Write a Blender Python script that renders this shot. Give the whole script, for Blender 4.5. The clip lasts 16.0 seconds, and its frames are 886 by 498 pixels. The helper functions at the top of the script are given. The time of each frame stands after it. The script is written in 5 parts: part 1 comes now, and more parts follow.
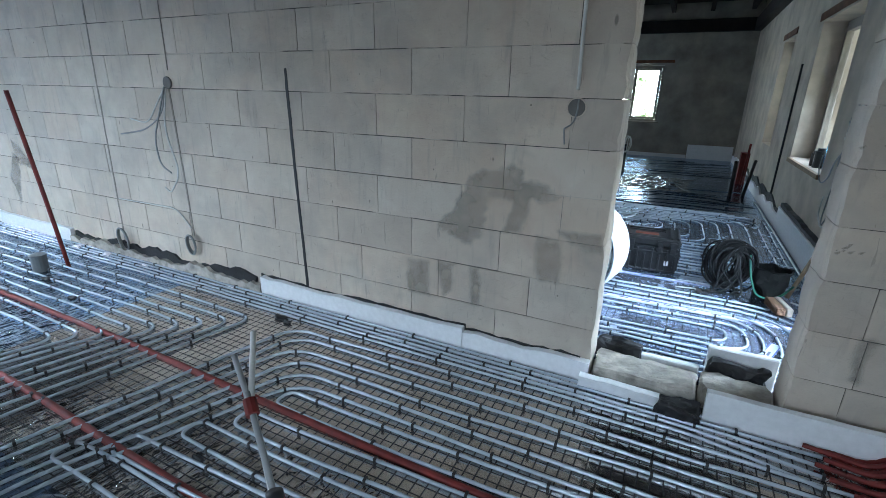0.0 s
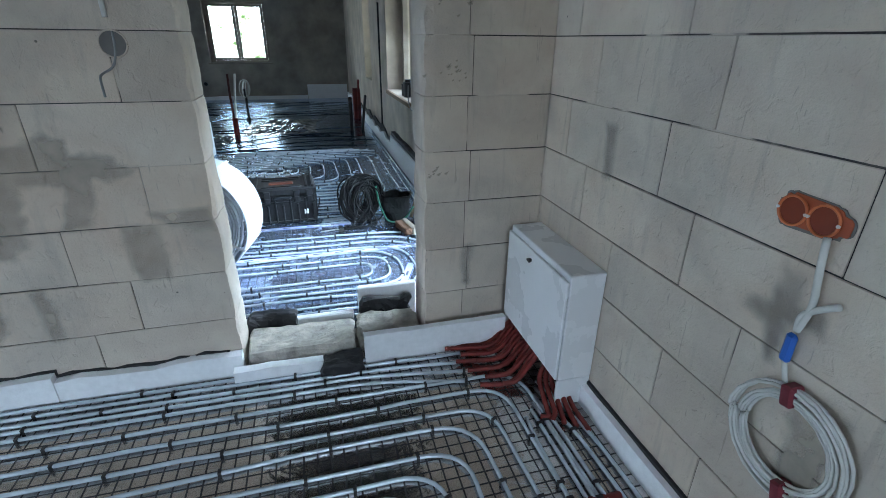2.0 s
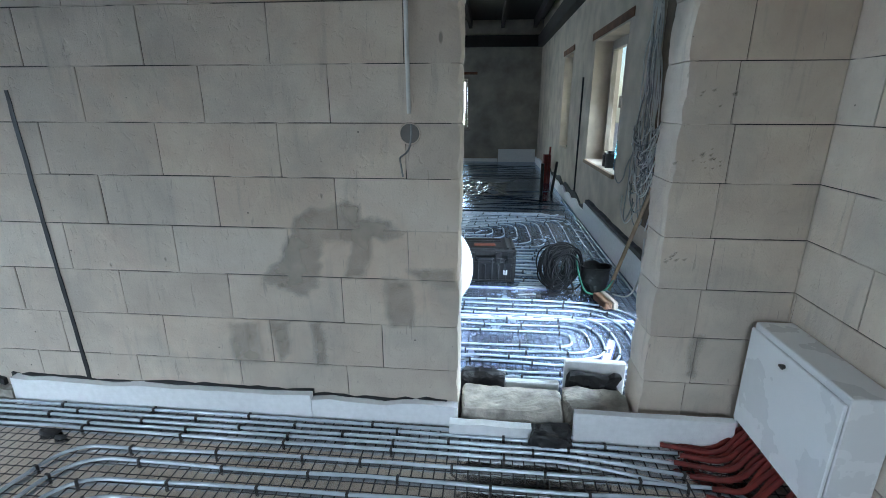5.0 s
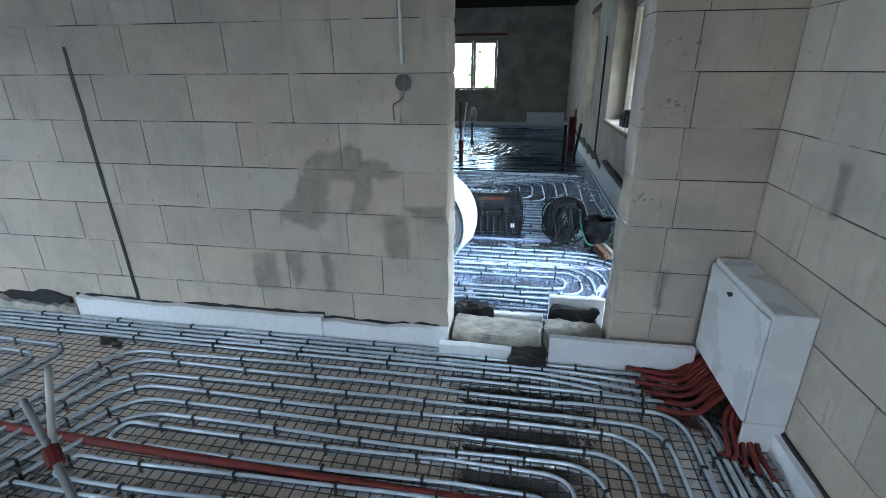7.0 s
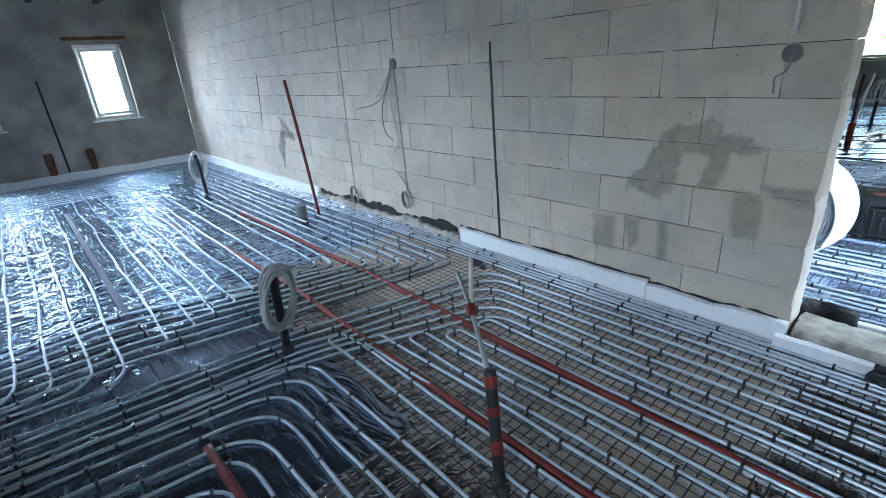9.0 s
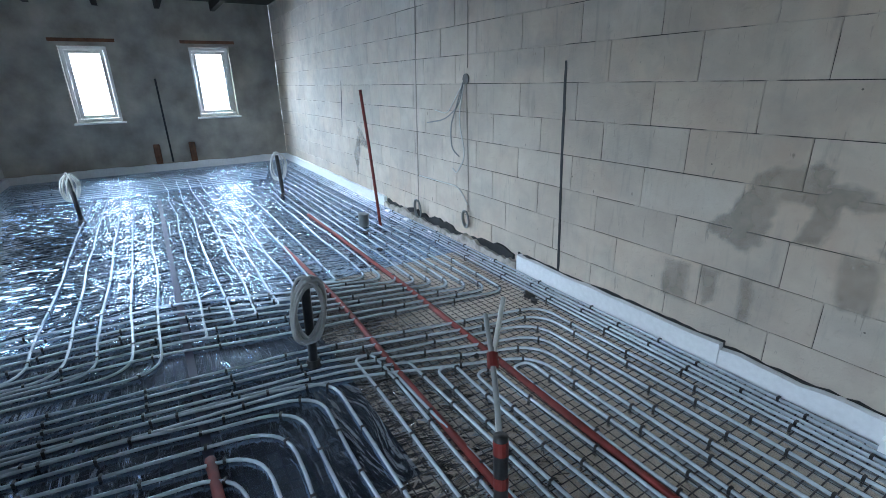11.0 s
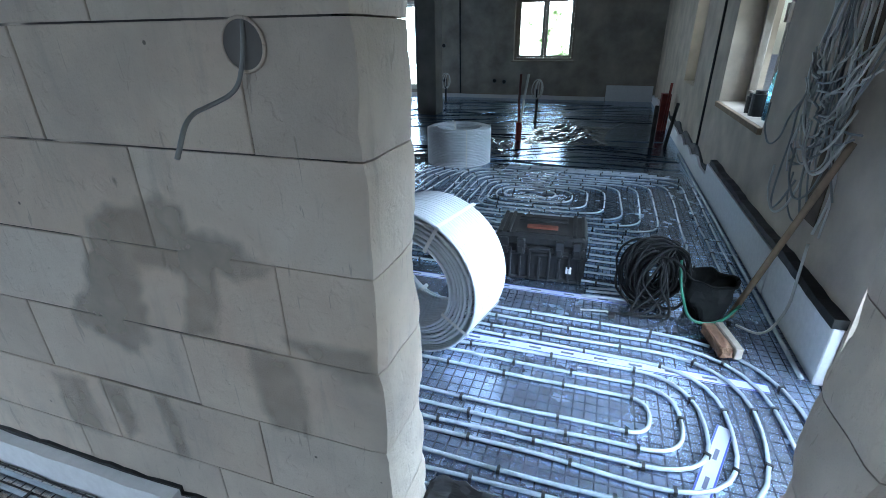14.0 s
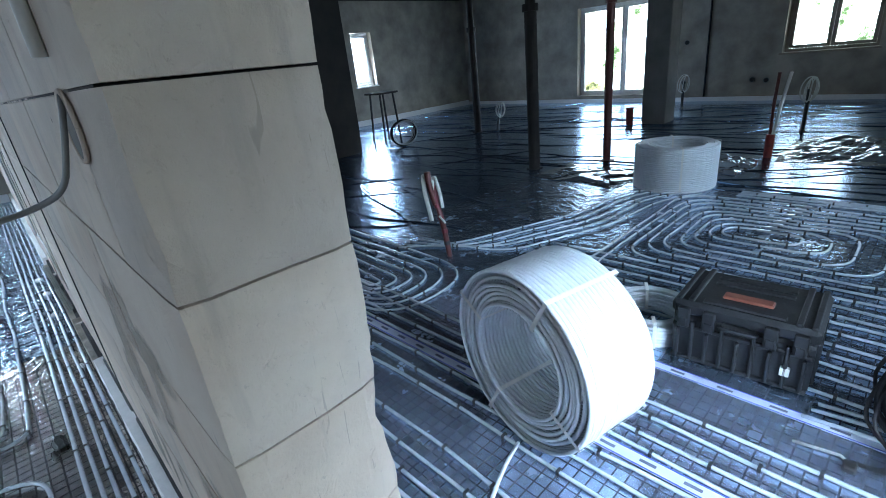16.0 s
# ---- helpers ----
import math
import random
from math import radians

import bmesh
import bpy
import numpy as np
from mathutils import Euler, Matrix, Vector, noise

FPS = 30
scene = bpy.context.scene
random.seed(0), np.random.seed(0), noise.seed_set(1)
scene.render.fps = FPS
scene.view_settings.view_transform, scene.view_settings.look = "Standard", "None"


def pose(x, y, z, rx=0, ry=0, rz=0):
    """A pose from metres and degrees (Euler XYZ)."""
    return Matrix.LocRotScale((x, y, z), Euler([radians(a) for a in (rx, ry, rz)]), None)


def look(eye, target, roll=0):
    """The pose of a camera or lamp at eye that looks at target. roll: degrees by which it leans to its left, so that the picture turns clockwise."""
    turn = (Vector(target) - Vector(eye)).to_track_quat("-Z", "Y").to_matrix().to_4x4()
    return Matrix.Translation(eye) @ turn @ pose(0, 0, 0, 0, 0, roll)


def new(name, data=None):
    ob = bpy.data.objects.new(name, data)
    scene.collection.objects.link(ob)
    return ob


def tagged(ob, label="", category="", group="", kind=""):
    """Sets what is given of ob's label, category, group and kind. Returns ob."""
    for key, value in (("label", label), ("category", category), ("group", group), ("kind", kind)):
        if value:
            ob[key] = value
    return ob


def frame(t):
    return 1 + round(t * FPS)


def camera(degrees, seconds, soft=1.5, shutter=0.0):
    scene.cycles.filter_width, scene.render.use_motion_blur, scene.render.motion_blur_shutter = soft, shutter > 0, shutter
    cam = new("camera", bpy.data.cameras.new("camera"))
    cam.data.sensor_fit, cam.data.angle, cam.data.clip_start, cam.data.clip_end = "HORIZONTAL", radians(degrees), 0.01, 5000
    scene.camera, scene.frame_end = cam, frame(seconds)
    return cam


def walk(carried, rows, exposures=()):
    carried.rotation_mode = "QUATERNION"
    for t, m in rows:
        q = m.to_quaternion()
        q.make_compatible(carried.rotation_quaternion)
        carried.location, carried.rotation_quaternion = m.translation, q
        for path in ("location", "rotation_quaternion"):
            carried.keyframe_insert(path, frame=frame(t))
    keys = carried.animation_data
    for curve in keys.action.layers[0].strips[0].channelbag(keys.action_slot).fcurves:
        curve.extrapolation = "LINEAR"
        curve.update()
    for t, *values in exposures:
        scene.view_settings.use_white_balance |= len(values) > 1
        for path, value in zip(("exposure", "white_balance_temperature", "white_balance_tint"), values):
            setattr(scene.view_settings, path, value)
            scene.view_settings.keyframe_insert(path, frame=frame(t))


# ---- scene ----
cam = camera(86.8, 16.0, soft=0.45)
METRES, EYE, TILT, LEAN, TURN = 5.017, 1.5, 0.0, 0.0, 26.3
ROWS = [
    (0.0, 0.0, 0.0, 0.0, 0.41, -18.4, -1.22),
    (0.5, 0.0426, 0.0457, -0.0046, -13.89, -19.05, -0.94),
    (1.0, 0.0576, 0.0567, -0.0038, -25.96, -21.42, -0.92),
    (1.5, 0.0603, 0.0573, -0.0054, -35.54, -22.88, -0.59),
    (2.0, 0.0622, 0.0541, -0.0063, -41.48, -24.0, -0.55),
    (2.5, 0.0626, 0.0545, -0.005, -46.11, -24.44, -0.63),
    (3.0, 0.0636, 0.056, -0.0079, -48.31, -24.99, -0.73),
    (3.5, 0.059, 0.0639, -0.0189, -45.99, -25.96, -0.57),
    (4.0, 0.0401, 0.0762, -0.0083, -36.82, -22.08, -0.34),
    (4.5, 0.0097, 0.0861, 0.0145, -24.87, -16.66, 0.03),
    (7.0, 0.0251, 0.0024, 0.001, -16.64, -20.96, 0.32),
    (7.5, 0.0606, -0.0189, 0.0016, -16.1, -20.11, -0.35),
    (8.0, 0.0807, -0.0302, -0.0024, -9.27, -20.84, 0.14),
    (8.5, 0.0419, -0.0461, 0.0022, 5.03, -21.95, 2.37),
    (9.0, -0.0039, -0.0749, 0.0043, 21.2, -21.86, 3.85),
    (11.5, 0.0231, 0.0157, 0.0025, 32.11, -19.71, 1.1),
    (12.0, 0.0386, 0.0668, -0.0046, 18.77, -20.22, 0.98),
    (12.5, 0.0632, 0.13, -0.0081, 10.49, -21.1, 2.03),
    (13.0, 0.0897, 0.1809, -0.0065, 5.3, -22.0, 1.66),
    (13.5, 0.1272, 0.2429, -0.0024, -1.6, -23.4, 1.35),
]
LATE = [
    (14, (0.127, 1.667, 1.456), (-0.452, 3.394, 0.631), -0.7),
    (14.5, (0.254, 1.946, 1.47), (-0.286, 3.688, 0.649), -1.5),
    (15, (0.277, 2.173, 1.464), (-0.326, 3.9, 0.656), -3.2),
    (15.5, (0.29, 2.329, 1.471), (-0.62, 3.931, 0.693), -5.0),
    (16, (0.284, 2.316, 1.48), (-1.086, 3.564, 0.73), -6.3),
]
EXPOSURES = [(0.0, 0.05, 5850, 7), (3.5, 0.04, 5880, 7), (4.5, 0.22, 6000, 7), (7.0, -0.04, 5880, 7), (8.5, 0.06, 5720, 7), (11.5, 0.10, 5800, 7), (13.0, 0.0, 5750, 7), (14.5, -0.26, 5700, 8), (15.2, -0.30, 5680, 8), (16.0, -0.08, 5650, 8)]
EARLY = [(t, pose(0, 0, EYE, TILT, LEAN, TURN) @ pose(METRES * x, METRES * y, METRES * z, 90 + pitch, roll, yaw)) for t, x, y, z, yaw, pitch, roll in ROWS if t < 13.9]
walk(cam, EARLY + [(t, look(eye, target, roll)) for t, eye, target, roll in LATE], EXPOSURES)

# ---- light ----
world = bpy.data.worlds.new("sky")
scene.world = world
world.use_nodes = True
_sky = world.node_tree.nodes.new("ShaderNodeTexSky")
_sky.sky_type = 'NISHITA'
_sky.sun_disc = False
_sky.sun_elevation, _sky.sun_rotation = radians(38), radians(200)
_bg = world.node_tree.nodes["Background"]
_bg.inputs["Strength"].default_value = 0.12
world.node_tree.links.new(_sky.outputs[0], _bg.inputs[0])


def area_lamp(name, m, sx, sy, watts, colour):
    la = bpy.data.lights.new(name, "AREA")
    la.shape, la.size, la.size_y, la.energy, la.color = "RECTANGLE", sx, sy, watts, colour
    ob = new(name, la)
    ob.matrix_world = m
    return ob


SKY_BLUE = (0.70, 0.85, 1.0)
# three lamps added behind the camera, at assumed high openings in the south wall
for wx, watts, tx, ty, tz, wide in ((0.15, 11.5, -0.55, 2.4, -0.5, 70), (-4.4, 45, -4.2, 0.0, 0.1, 80), (-7.2, 34, -7.55, 0.0, 0.0, 80)):
    south = area_lamp("daylight_south", look((wx, -2.30, 1.75), (tx, ty, tz)), 1.6, 1.0, watts, (0.76, 0.88, 1.0))
    south.data.spread = radians(wide)
# daylight in the west windows and the east terrace door
for wy in (-0.74, 1.2):
    west = area_lamp("daylight_west", look((-10.72, wy, 1.58), (-7.2, wy, 0.2)), 0.6, 1.15, 85, SKY_BLUE)
    west.data.spread = radians(116)
east = area_lamp("daylight_east", look((1.50, 3.30, 1.15), (0.1, 3.62, 0.0)), 0.8, 1.8, 54, SKY_BLUE)
east.data.spread = radians(94)
side = area_lamp("daylight_east", look((1.50, 6.40, 1.60), (0.0, 6.2, 0.2)), 1.4, 1.3, 30, SKY_BLUE)
side.data.spread = radians(120)
# the big room's small west window and its terrace door
area_lamp("daylight_west", look((-10.72, 10.17, 1.65), (-4, 8.5, 0.8)), 0.6, 1.2, 85, SKY_BLUE)
area_lamp("daylight_north", look((-5.47, 14.28, 1.25), (-4.2, 9, 0.7)), 2.1, 1.9, 70, SKY_BLUE)

# ---- materials ----


def mat(name):
    m = bpy.data.materials.new(name)
    m.use_nodes = True
    nt = m.node_tree
    return m, nt, nt.nodes["Principled BSDF"]


def ramp(nt, fac, stops):
    r = nt.nodes.new("ShaderNodeValToRGB")
    els = r.color_ramp.elements
    while len(els) < len(stops):
        els.new(0.5)
    for e, (p, c) in zip(els, stops):
        e.position, e.color = p, (*c, 1)
    nt.links.new(fac, r.inputs[0])
    return r.outputs[0]


def coords(nt, scale=(1, 1, 1)):
    tc = nt.nodes.new("ShaderNodeNewGeometry")
    mp = nt.nodes.new("ShaderNodeMapping")
    mp.inputs["Scale"].default_value = scale
    nt.links.new(tc.outputs["Position"], mp.inputs[0])
    return mp.outputs[0]


def noise_tex(nt, vec, scale, detail=4, rough=0.55, distort=0.0):
    n = nt.nodes.new("ShaderNodeTexNoise")
    n.inputs["Scale"].default_value, n.inputs["Detail"].default_value = scale, detail
    n.inputs["Roughness"].default_value, n.inputs["Distortion"].default_value = rough, distort
    nt.links.new(vec, n.inputs["Vector"])
    return n.outputs[0]


def math_node(nt, op, a, b=None):
    n = nt.nodes.new("ShaderNodeMath")
    n.operation = op
    for i, v in enumerate((a, b)):
        if v is None:
            continue
        if isinstance(v, (int, float)):
            n.inputs[i].default_value = v
        else:
            nt.links.new(v, n.inputs[i])
    return n.outputs[0]


def mix(nt, fac, a, b, blend="MIX"):
    n = nt.nodes.new("ShaderNodeMix")
    n.data_type, n.blend_type = "RGBA", blend
    for sock, v in ((n.inputs[0], fac), (n.inputs[6], a), (n.inputs[7], b)):
        if isinstance(v, (int, float)):
            sock.default_value = v
        elif isinstance(v, tuple):
            sock.default_value = (*v, 1)
        else:
            nt.links.new(v, sock)
    return n.outputs[2]


def bump(nt, bsdf, height, strength=0.3, dist=0.01):
    b = nt.nodes.new("ShaderNodeBump")
    b.inputs["Strength"].default_value, b.inputs["Distance"].default_value = strength, dist
    nt.links.new(height, b.inputs["Height"])
    nt.links.new(b.outputs[0], bsdf.inputs["Normal"])
    return b


def plain(name, colour, rough=0.5, metal=0.0, vary=0.15, scale=8.0, bump_s=0.1, bump_scale=60.0):
    """A painted, moulded or rolled surface with two scales of variation."""
    m, nt, b = mat(name)
    v = coords(nt)
    f = noise_tex(nt, v, scale, 5)
    lo = tuple(c * (1 - vary) for c in colour)
    hi = tuple(min(1, c * (1 + vary)) for c in colour)
    nt.links.new(ramp(nt, f, [(0.3, lo), (0.7, hi)]), b.inputs["Base Color"])
    b.inputs["Metallic"].default_value = metal
    r = math_node(nt, "MULTIPLY_ADD", f, 0.2)
    r.node.inputs[2].default_value = max(0.02, rough - 0.1)
    nt.links.new(r, b.inputs["Roughness"])
    if bump_s:
        bump(nt, b, noise_tex(nt, v, bump_scale, 4), bump_s, 0.004)
    return m


def block_material(name, base, damp):
    """Aerated concrete: pale, porous, each block a shade of its own, with cloudy damp and rubbed-in mortar."""
    m, nt, b = mat(name)
    v = coords(nt)
    oi = nt.nodes.new("ShaderNodeObjectInfo")
    big = noise_tex(nt, v, 1.6, 4, 0.6, 0.6)
    mid = noise_tex(nt, v, 5.0, 6, 0.6, 0.4)
    fine = noise_tex(nt, v, 90, 4, 0.7)
    dark = tuple(c * 0.85 for c in base)
    lite = tuple(min(1, c * 1.08) for c in base)
    c0 = ramp(nt, oi.outputs["Random"], [(0.0, dark), (0.35, base), (0.8, base), (1.0, lite)])
    r2 = math_node(nt, "FRACT", math_node(nt, "MULTIPLY", oi.outputs["Random"], 13.7))
    c0 = mix(nt, math_node(nt, "MULTIPLY", r2, 0.50), c0, (0.62, 0.49, 0.38))
    c1 = mix(nt, ramp(nt, big, [(0.47, (0, 0, 0)), (0.64, (0.75, 0.75, 0.75))]), c0, damp)
    c2 = mix(nt, 0.18, c1, ramp(nt, mid, [(0.3, (0.25, 0.24, 0.22)), (0.7, (0.9, 0.88, 0.84))]), "OVERLAY")
    c3 = mix(nt, ramp(nt, fine, [(0.30, (0.35, 0.35, 0.35)), (0.38, (0, 0, 0))]), c2, tuple(c * 0.6 for c in base))
    vo = nt.nodes.new("ShaderNodeTexVoronoi")
    vo.inputs["Scale"].default_value = 6.5
    nt.links.new(v, vo.inputs["Vector"])
    pit = ramp(nt, vo.outputs["Distance"], [(0.022, (0.8, 0.8, 0.8)), (0.034, (0, 0, 0))])
    c3 = mix(nt, pit, c3, (0.08, 0.075, 0.07))
    gouge = nt.nodes.new("ShaderNodeTexVoronoi")
    gouge.inputs["Scale"].default_value = 2.6
    nt.links.new(coords(nt, (1.3, 1.3, 0.5)), gouge.inputs["Vector"])
    c3 = mix(nt, ramp(nt, gouge.outputs["Distance"], [(0.020, (0.65, 0.65, 0.65)), (0.036, (0, 0, 0))]), c3, (0.14, 0.12, 0.105))
    streak = noise_tex(nt, coords(nt, (7.0, 7.0, 0.9)), 3.0, 4, 0.6)
    c3 = mix(nt, ramp(nt, streak, [(0.58, (0, 0, 0)), (0.72, (0.35, 0.35, 0.35))]), c3, tuple(c * 0.7 for c in damp))
    scr = noise_tex(nt, coords(nt, (26.0, 26.0, 3.0)), 2.4, 2, 0.5, 0.9)
    c3 = mix(nt, ramp(nt, scr, [(0.70, (0, 0, 0)), (0.735, (0.35, 0.35, 0.35))]), c3, (0.20, 0.17, 0.145))
    nt.links.new(c3, b.inputs["Base Color"])
    b.inputs["Roughness"].default_value = 0.92
    dent = noise_tex(nt, v, 24, 3, 0.5, 0.8)
    dent = math_node(nt, "MULTIPLY", math_node(nt, "MINIMUM", dent, 0.42), 5.0)
    h = math_node(nt, "ADD", math_node(nt, "ADD", fine, dent), math_node(nt, "MULTIPLY", mid, 1.5))
    bump(nt, b, h, 0.8, 0.003)
    return m


BLOCK = block_material("aerated_block", (0.60, 0.525, 0.445), (0.48, 0.43, 0.37))
MORTAR, nt, b_ = mat("mortar_joint")
nt.links.new(ramp(nt, noise_tex(nt, coords(nt), 3.2, 3), [(0.44, (0.035, 0.032, 0.03)), (0.52, (0.10, 0.09, 0.08)), (0.58, (0.56, 0.49, 0.415))]), b_.inputs["Base Color"])
b_.inputs["Roughness"].default_value = 0.95
SOCKET_DK = plain("socket_shade", (0.17, 0.16, 0.15), 0.95)
CHASE_G = plain("filled_chase", (0.31, 0.275, 0.235), 0.95)
PATCH_DK = plain("dark_smear", (0.27, 0.245, 0.22), 0.9, 0, 0.2, 12, 0.4, 90)
PATCH = plain("mortar_smear", (0.44, 0.39, 0.325), 0.9, 0, 0.2, 12, 0.4, 90)
SOOT = plain("dark_smudge", (0.20, 0.175, 0.15), 0.95)
for _m in (PATCH, PATCH_DK, SOOT):
    # rubbed thin in places and towards the rim, so that the block shows through
    _nt = _m.node_tree
    _at = _nt.nodes.new("ShaderNodeAttribute")
    _at.attribute_name = "cover"
    _thin = ramp(_nt, noise_tex(_nt, coords(_nt), 5.0, 4, 0.55), [(0.32, (0.25, 0.25, 0.25)), (0.62, (0.52, 0.52, 0.52))])
    _nt.links.new(math_node(_nt, "MULTIPLY", _at.outputs["Fac"], _thin), _nt.nodes["Principled BSDF"].inputs["Alpha"])
PLASTER = plain("grey_plaster", (0.37, 0.335, 0.285), 0.92, 0, 0.32, 2.2, 0.3, 70)
PLASTER_E = plain("brown_render", (0.53, 0.455, 0.37), 0.93, 0, 0.22, 2.6, 0.4, 60)
FOAM = plain("polystyrene", (0.88, 0.89, 0.90), 0.75, 0, 0.05, 30, 0.35, 160)
BITUMEN = plain("bitumen", (0.018, 0.018, 0.02), 0.55, 0, 0.4, 9, 0.5, 40)
CONCRETE = plain("rough_concrete", (0.42, 0.39, 0.34), 0.95, 0, 0.45, 11, 1.0, 60)
PIPE = plain("heating_pipe", (0.58, 0.65, 0.72), 0.19, 0.25, 0.12, 20, 0.0)
PIPE_OLD = plain("white_pipe_coil", (0.68, 0.72, 0.77), 0.42, 0, 0.04, 20, 0.0)
CLIP = plain("clip_black", (0.015, 0.015, 0.017), 0.45)
RED = plain("red_conduit", (0.165, 0.018, 0.013), 0.62, 0, 0.35, 15)
DARKWOOD = plain("dark_timber", (0.018, 0.014, 0.012), 0.8, 0, 0.5, 4, 0.3)
WHITE = plain("white_enamel", (0.80, 0.81, 0.82), 0.28, 0, 0.03, 3, 0.02)
STEEL = plain("steel_dark", (0.05, 0.045, 0.045), 0.5, 0.6, 0.4, 12)
# brown-grey frame colour holds the shade of frames seen against daylight
FRAME_BACKLIT = plain("window_frame_backlit", (0.30, 0.26, 0.215), 0.5, 0, 0.15)
FRAME_W = plain("window_frame_pvc", (0.75, 0.75, 0.74), 0.35, 0, 0.05)
BLACKP = plain("black_plastic", (0.014, 0.015, 0.017), 0.42, 0, 0.3, 20, 0.3, 120)


def foil(name, grid, base, rough, metal, crumple, crumple_scale, line=0.10, tint=(0.03, 0.03, 0.04), stretch=(1.0, 1.6, 1), ridged=False, detail=3):
    """Reflecting floor foil with a printed 5 cm grid and creases."""
    m, nt, b = mat(name)
    v = coords(nt)
    sep = nt.nodes.new("ShaderNodeSeparateXYZ")
    nt.links.new(v, sep.inputs[0])
    big = noise_tex(nt, v, 0.9, 3)
    lo = tuple(c * 0.75 for c in base)
    col = ramp(nt, big, [(0.3, lo), (0.7, base)])
    if grid:
        ls = []
        for ax in (0, 1):
            f = math_node(nt, "FRACT", math_node(nt, "DIVIDE", sep.outputs[ax], 0.05))
            ls.append(math_node(nt, "LESS_THAN", f, line))
        g = math_node(nt, "MAXIMUM", ls[0], ls[1])
        col = mix(nt, math_node(nt, "MULTIPLY", g, 0.9), col, tint)
        mm = math_node(nt, "MULTIPLY_ADD", g, -metal * 0.8)
        mm.node.inputs[2].default_value = metal
        nt.links.new(mm, b.inputs["Metallic"])
    else:
        b.inputs["Metallic"].default_value = metal
    nt.links.new(col, b.inputs["Base Color"])
    rr = math_node(nt, "MULTIPLY_ADD", noise_tex(nt, v, 6, 4), 0.2)
    rr.node.inputs[2].default_value = rough - 0.1
    nt.links.new(rr, b.inputs["Roughness"])
    n1 = noise_tex(nt, coords(nt, stretch), crumple_scale, detail, 0.5, 0.3 if ridged else 1.2)
    n2 = noise_tex(nt, v, 1.3, 2)
    if ridged:
        r = math_node(nt, "SUBTRACT", 1.0, math_node(nt, "MULTIPLY", math_node(nt, "ABSOLUTE", math_node(nt, "SUBTRACT", n1, 0.5)), 5.0))
        n1 = math_node(nt, "POWER", math_node(nt, "MAXIMUM", r, 0.0), 5.0)
        n2 = math_node(nt, "MULTIPLY", noise_tex(nt, coords(nt, (0.2, 1.6, 1)), 1.3, 2), 0.7)
    bump(nt, b, math_node(nt, "ADD", n1, n2), min(1.0, crumple), 0.05 * max(1.0, crumple))
    return m


FOIL = foil("silver_foil", True, (0.62, 0.59, 0.57), 0.19, 0.90, 0.14, 6, 0.13, (0.015, 0.015, 0.02))
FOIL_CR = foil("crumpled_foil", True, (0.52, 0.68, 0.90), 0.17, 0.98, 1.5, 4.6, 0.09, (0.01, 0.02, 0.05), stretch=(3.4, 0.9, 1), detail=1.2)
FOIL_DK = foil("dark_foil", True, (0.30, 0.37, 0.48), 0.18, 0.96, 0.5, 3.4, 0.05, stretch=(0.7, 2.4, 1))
FOIL_MX = foil("rumpled_foil", True, (0.50, 0.48, 0.47), 0.18, 0.92, 0.55, 5.0, 0.11, (0.015, 0.015, 0.02), stretch=(3.0, 0.9, 1))
FILM = foil("black_film", False, (0.33, 0.47, 0.68), 0.22, 0.95, 0.045, 1.5, stretch=(0.10, 1.9, 1), ridged=True, detail=1.5)
FOIL_N = foil("printed_foil", True, (0.44, 0.52, 0.70), 0.25, 0.80, 0.05, 3.5, 0.12)
FOIL_S = foil("spiral_foil", True, (0.42, 0.54, 0.72), 0.25, 0.92, 0.28, 5, 0.10)

# ---- builders ----


def mesh_obj(name, verts, faces, material, parent=None, label="", smooth=False):
    me = bpy.data.meshes.new(name)
    me.from_pydata([tuple(map(float, p)) for p in verts], [], faces)
    me.materials.append(material)
    if smooth:
        me.shade_smooth()
    ob = new(name, me)
    if parent is not None:
        ob.parent = parent
    if label:
        ob["label"] = label
    return ob


def part(name, bm, material, parent, label="", smooth=False):
    """Link a bmesh as one mesh object under a thing or a part."""
    me = bpy.data.meshes.new(name)
    bm.normal_update()
    bm.to_mesh(me)
    bm.free()
    me.materials.append(material)
    if smooth:
        me.shade_smooth()
    ob = new(name, me)
    if parent is not None:
        ob.parent = parent
    if label:
        ob["label"] = label
    return ob


def box(bm, x0, y0, z0, x1, y1, z1, bevel=0.0):
    r = bmesh.ops.create_cube(bm, size=1)
    vs = r["verts"]
    bmesh.ops.transform(bm, verts=vs, matrix=Matrix.Translation(((x0 + x1) / 2, (y0 + y1) / 2, (z0 + z1) / 2)) @ Matrix.Diagonal((x1 - x0, y1 - y0, z1 - z0, 1)))
    if bevel:
        es = list({e for v in vs for e in v.link_edges})
        bmesh.ops.bevel(bm, geom=es, offset=bevel, segments=1, affect="EDGES")
    return vs


def slab(name, a, b, material, parent=None, bevel=0.0, label=""):
    bm = bmesh.new()
    box(bm, *a, *b, bevel)
    return part(name, bm, material, parent, label)


def empty(name, at=(0, 0, 0), label="", category="", group="", kind=""):
    ob = new(name)
    ob.location = at
    return tagged(ob, label, category, group, kind)


def rounded(pts, radius, seg=7):
    """A polyline with its corners rounded."""
    pts = [Vector(p) for p in pts]
    out = [pts[0]]
    for i in range(1, len(pts) - 1):
        p, a, b = pts[i], pts[i - 1], pts[i + 1]
        u, w = (a - p), (b - p)
        r = min(radius, u.length * 0.49, w.length * 0.49)
        s, e = p + u.normalized() * r, p + w.normalized() * r
        for k in range(seg + 1):
            t = k / seg
            out.append(s * (1 - t) ** 2 + p * 2 * t * (1 - t) + e * t ** 2)
    out.append(pts[-1])
    return out


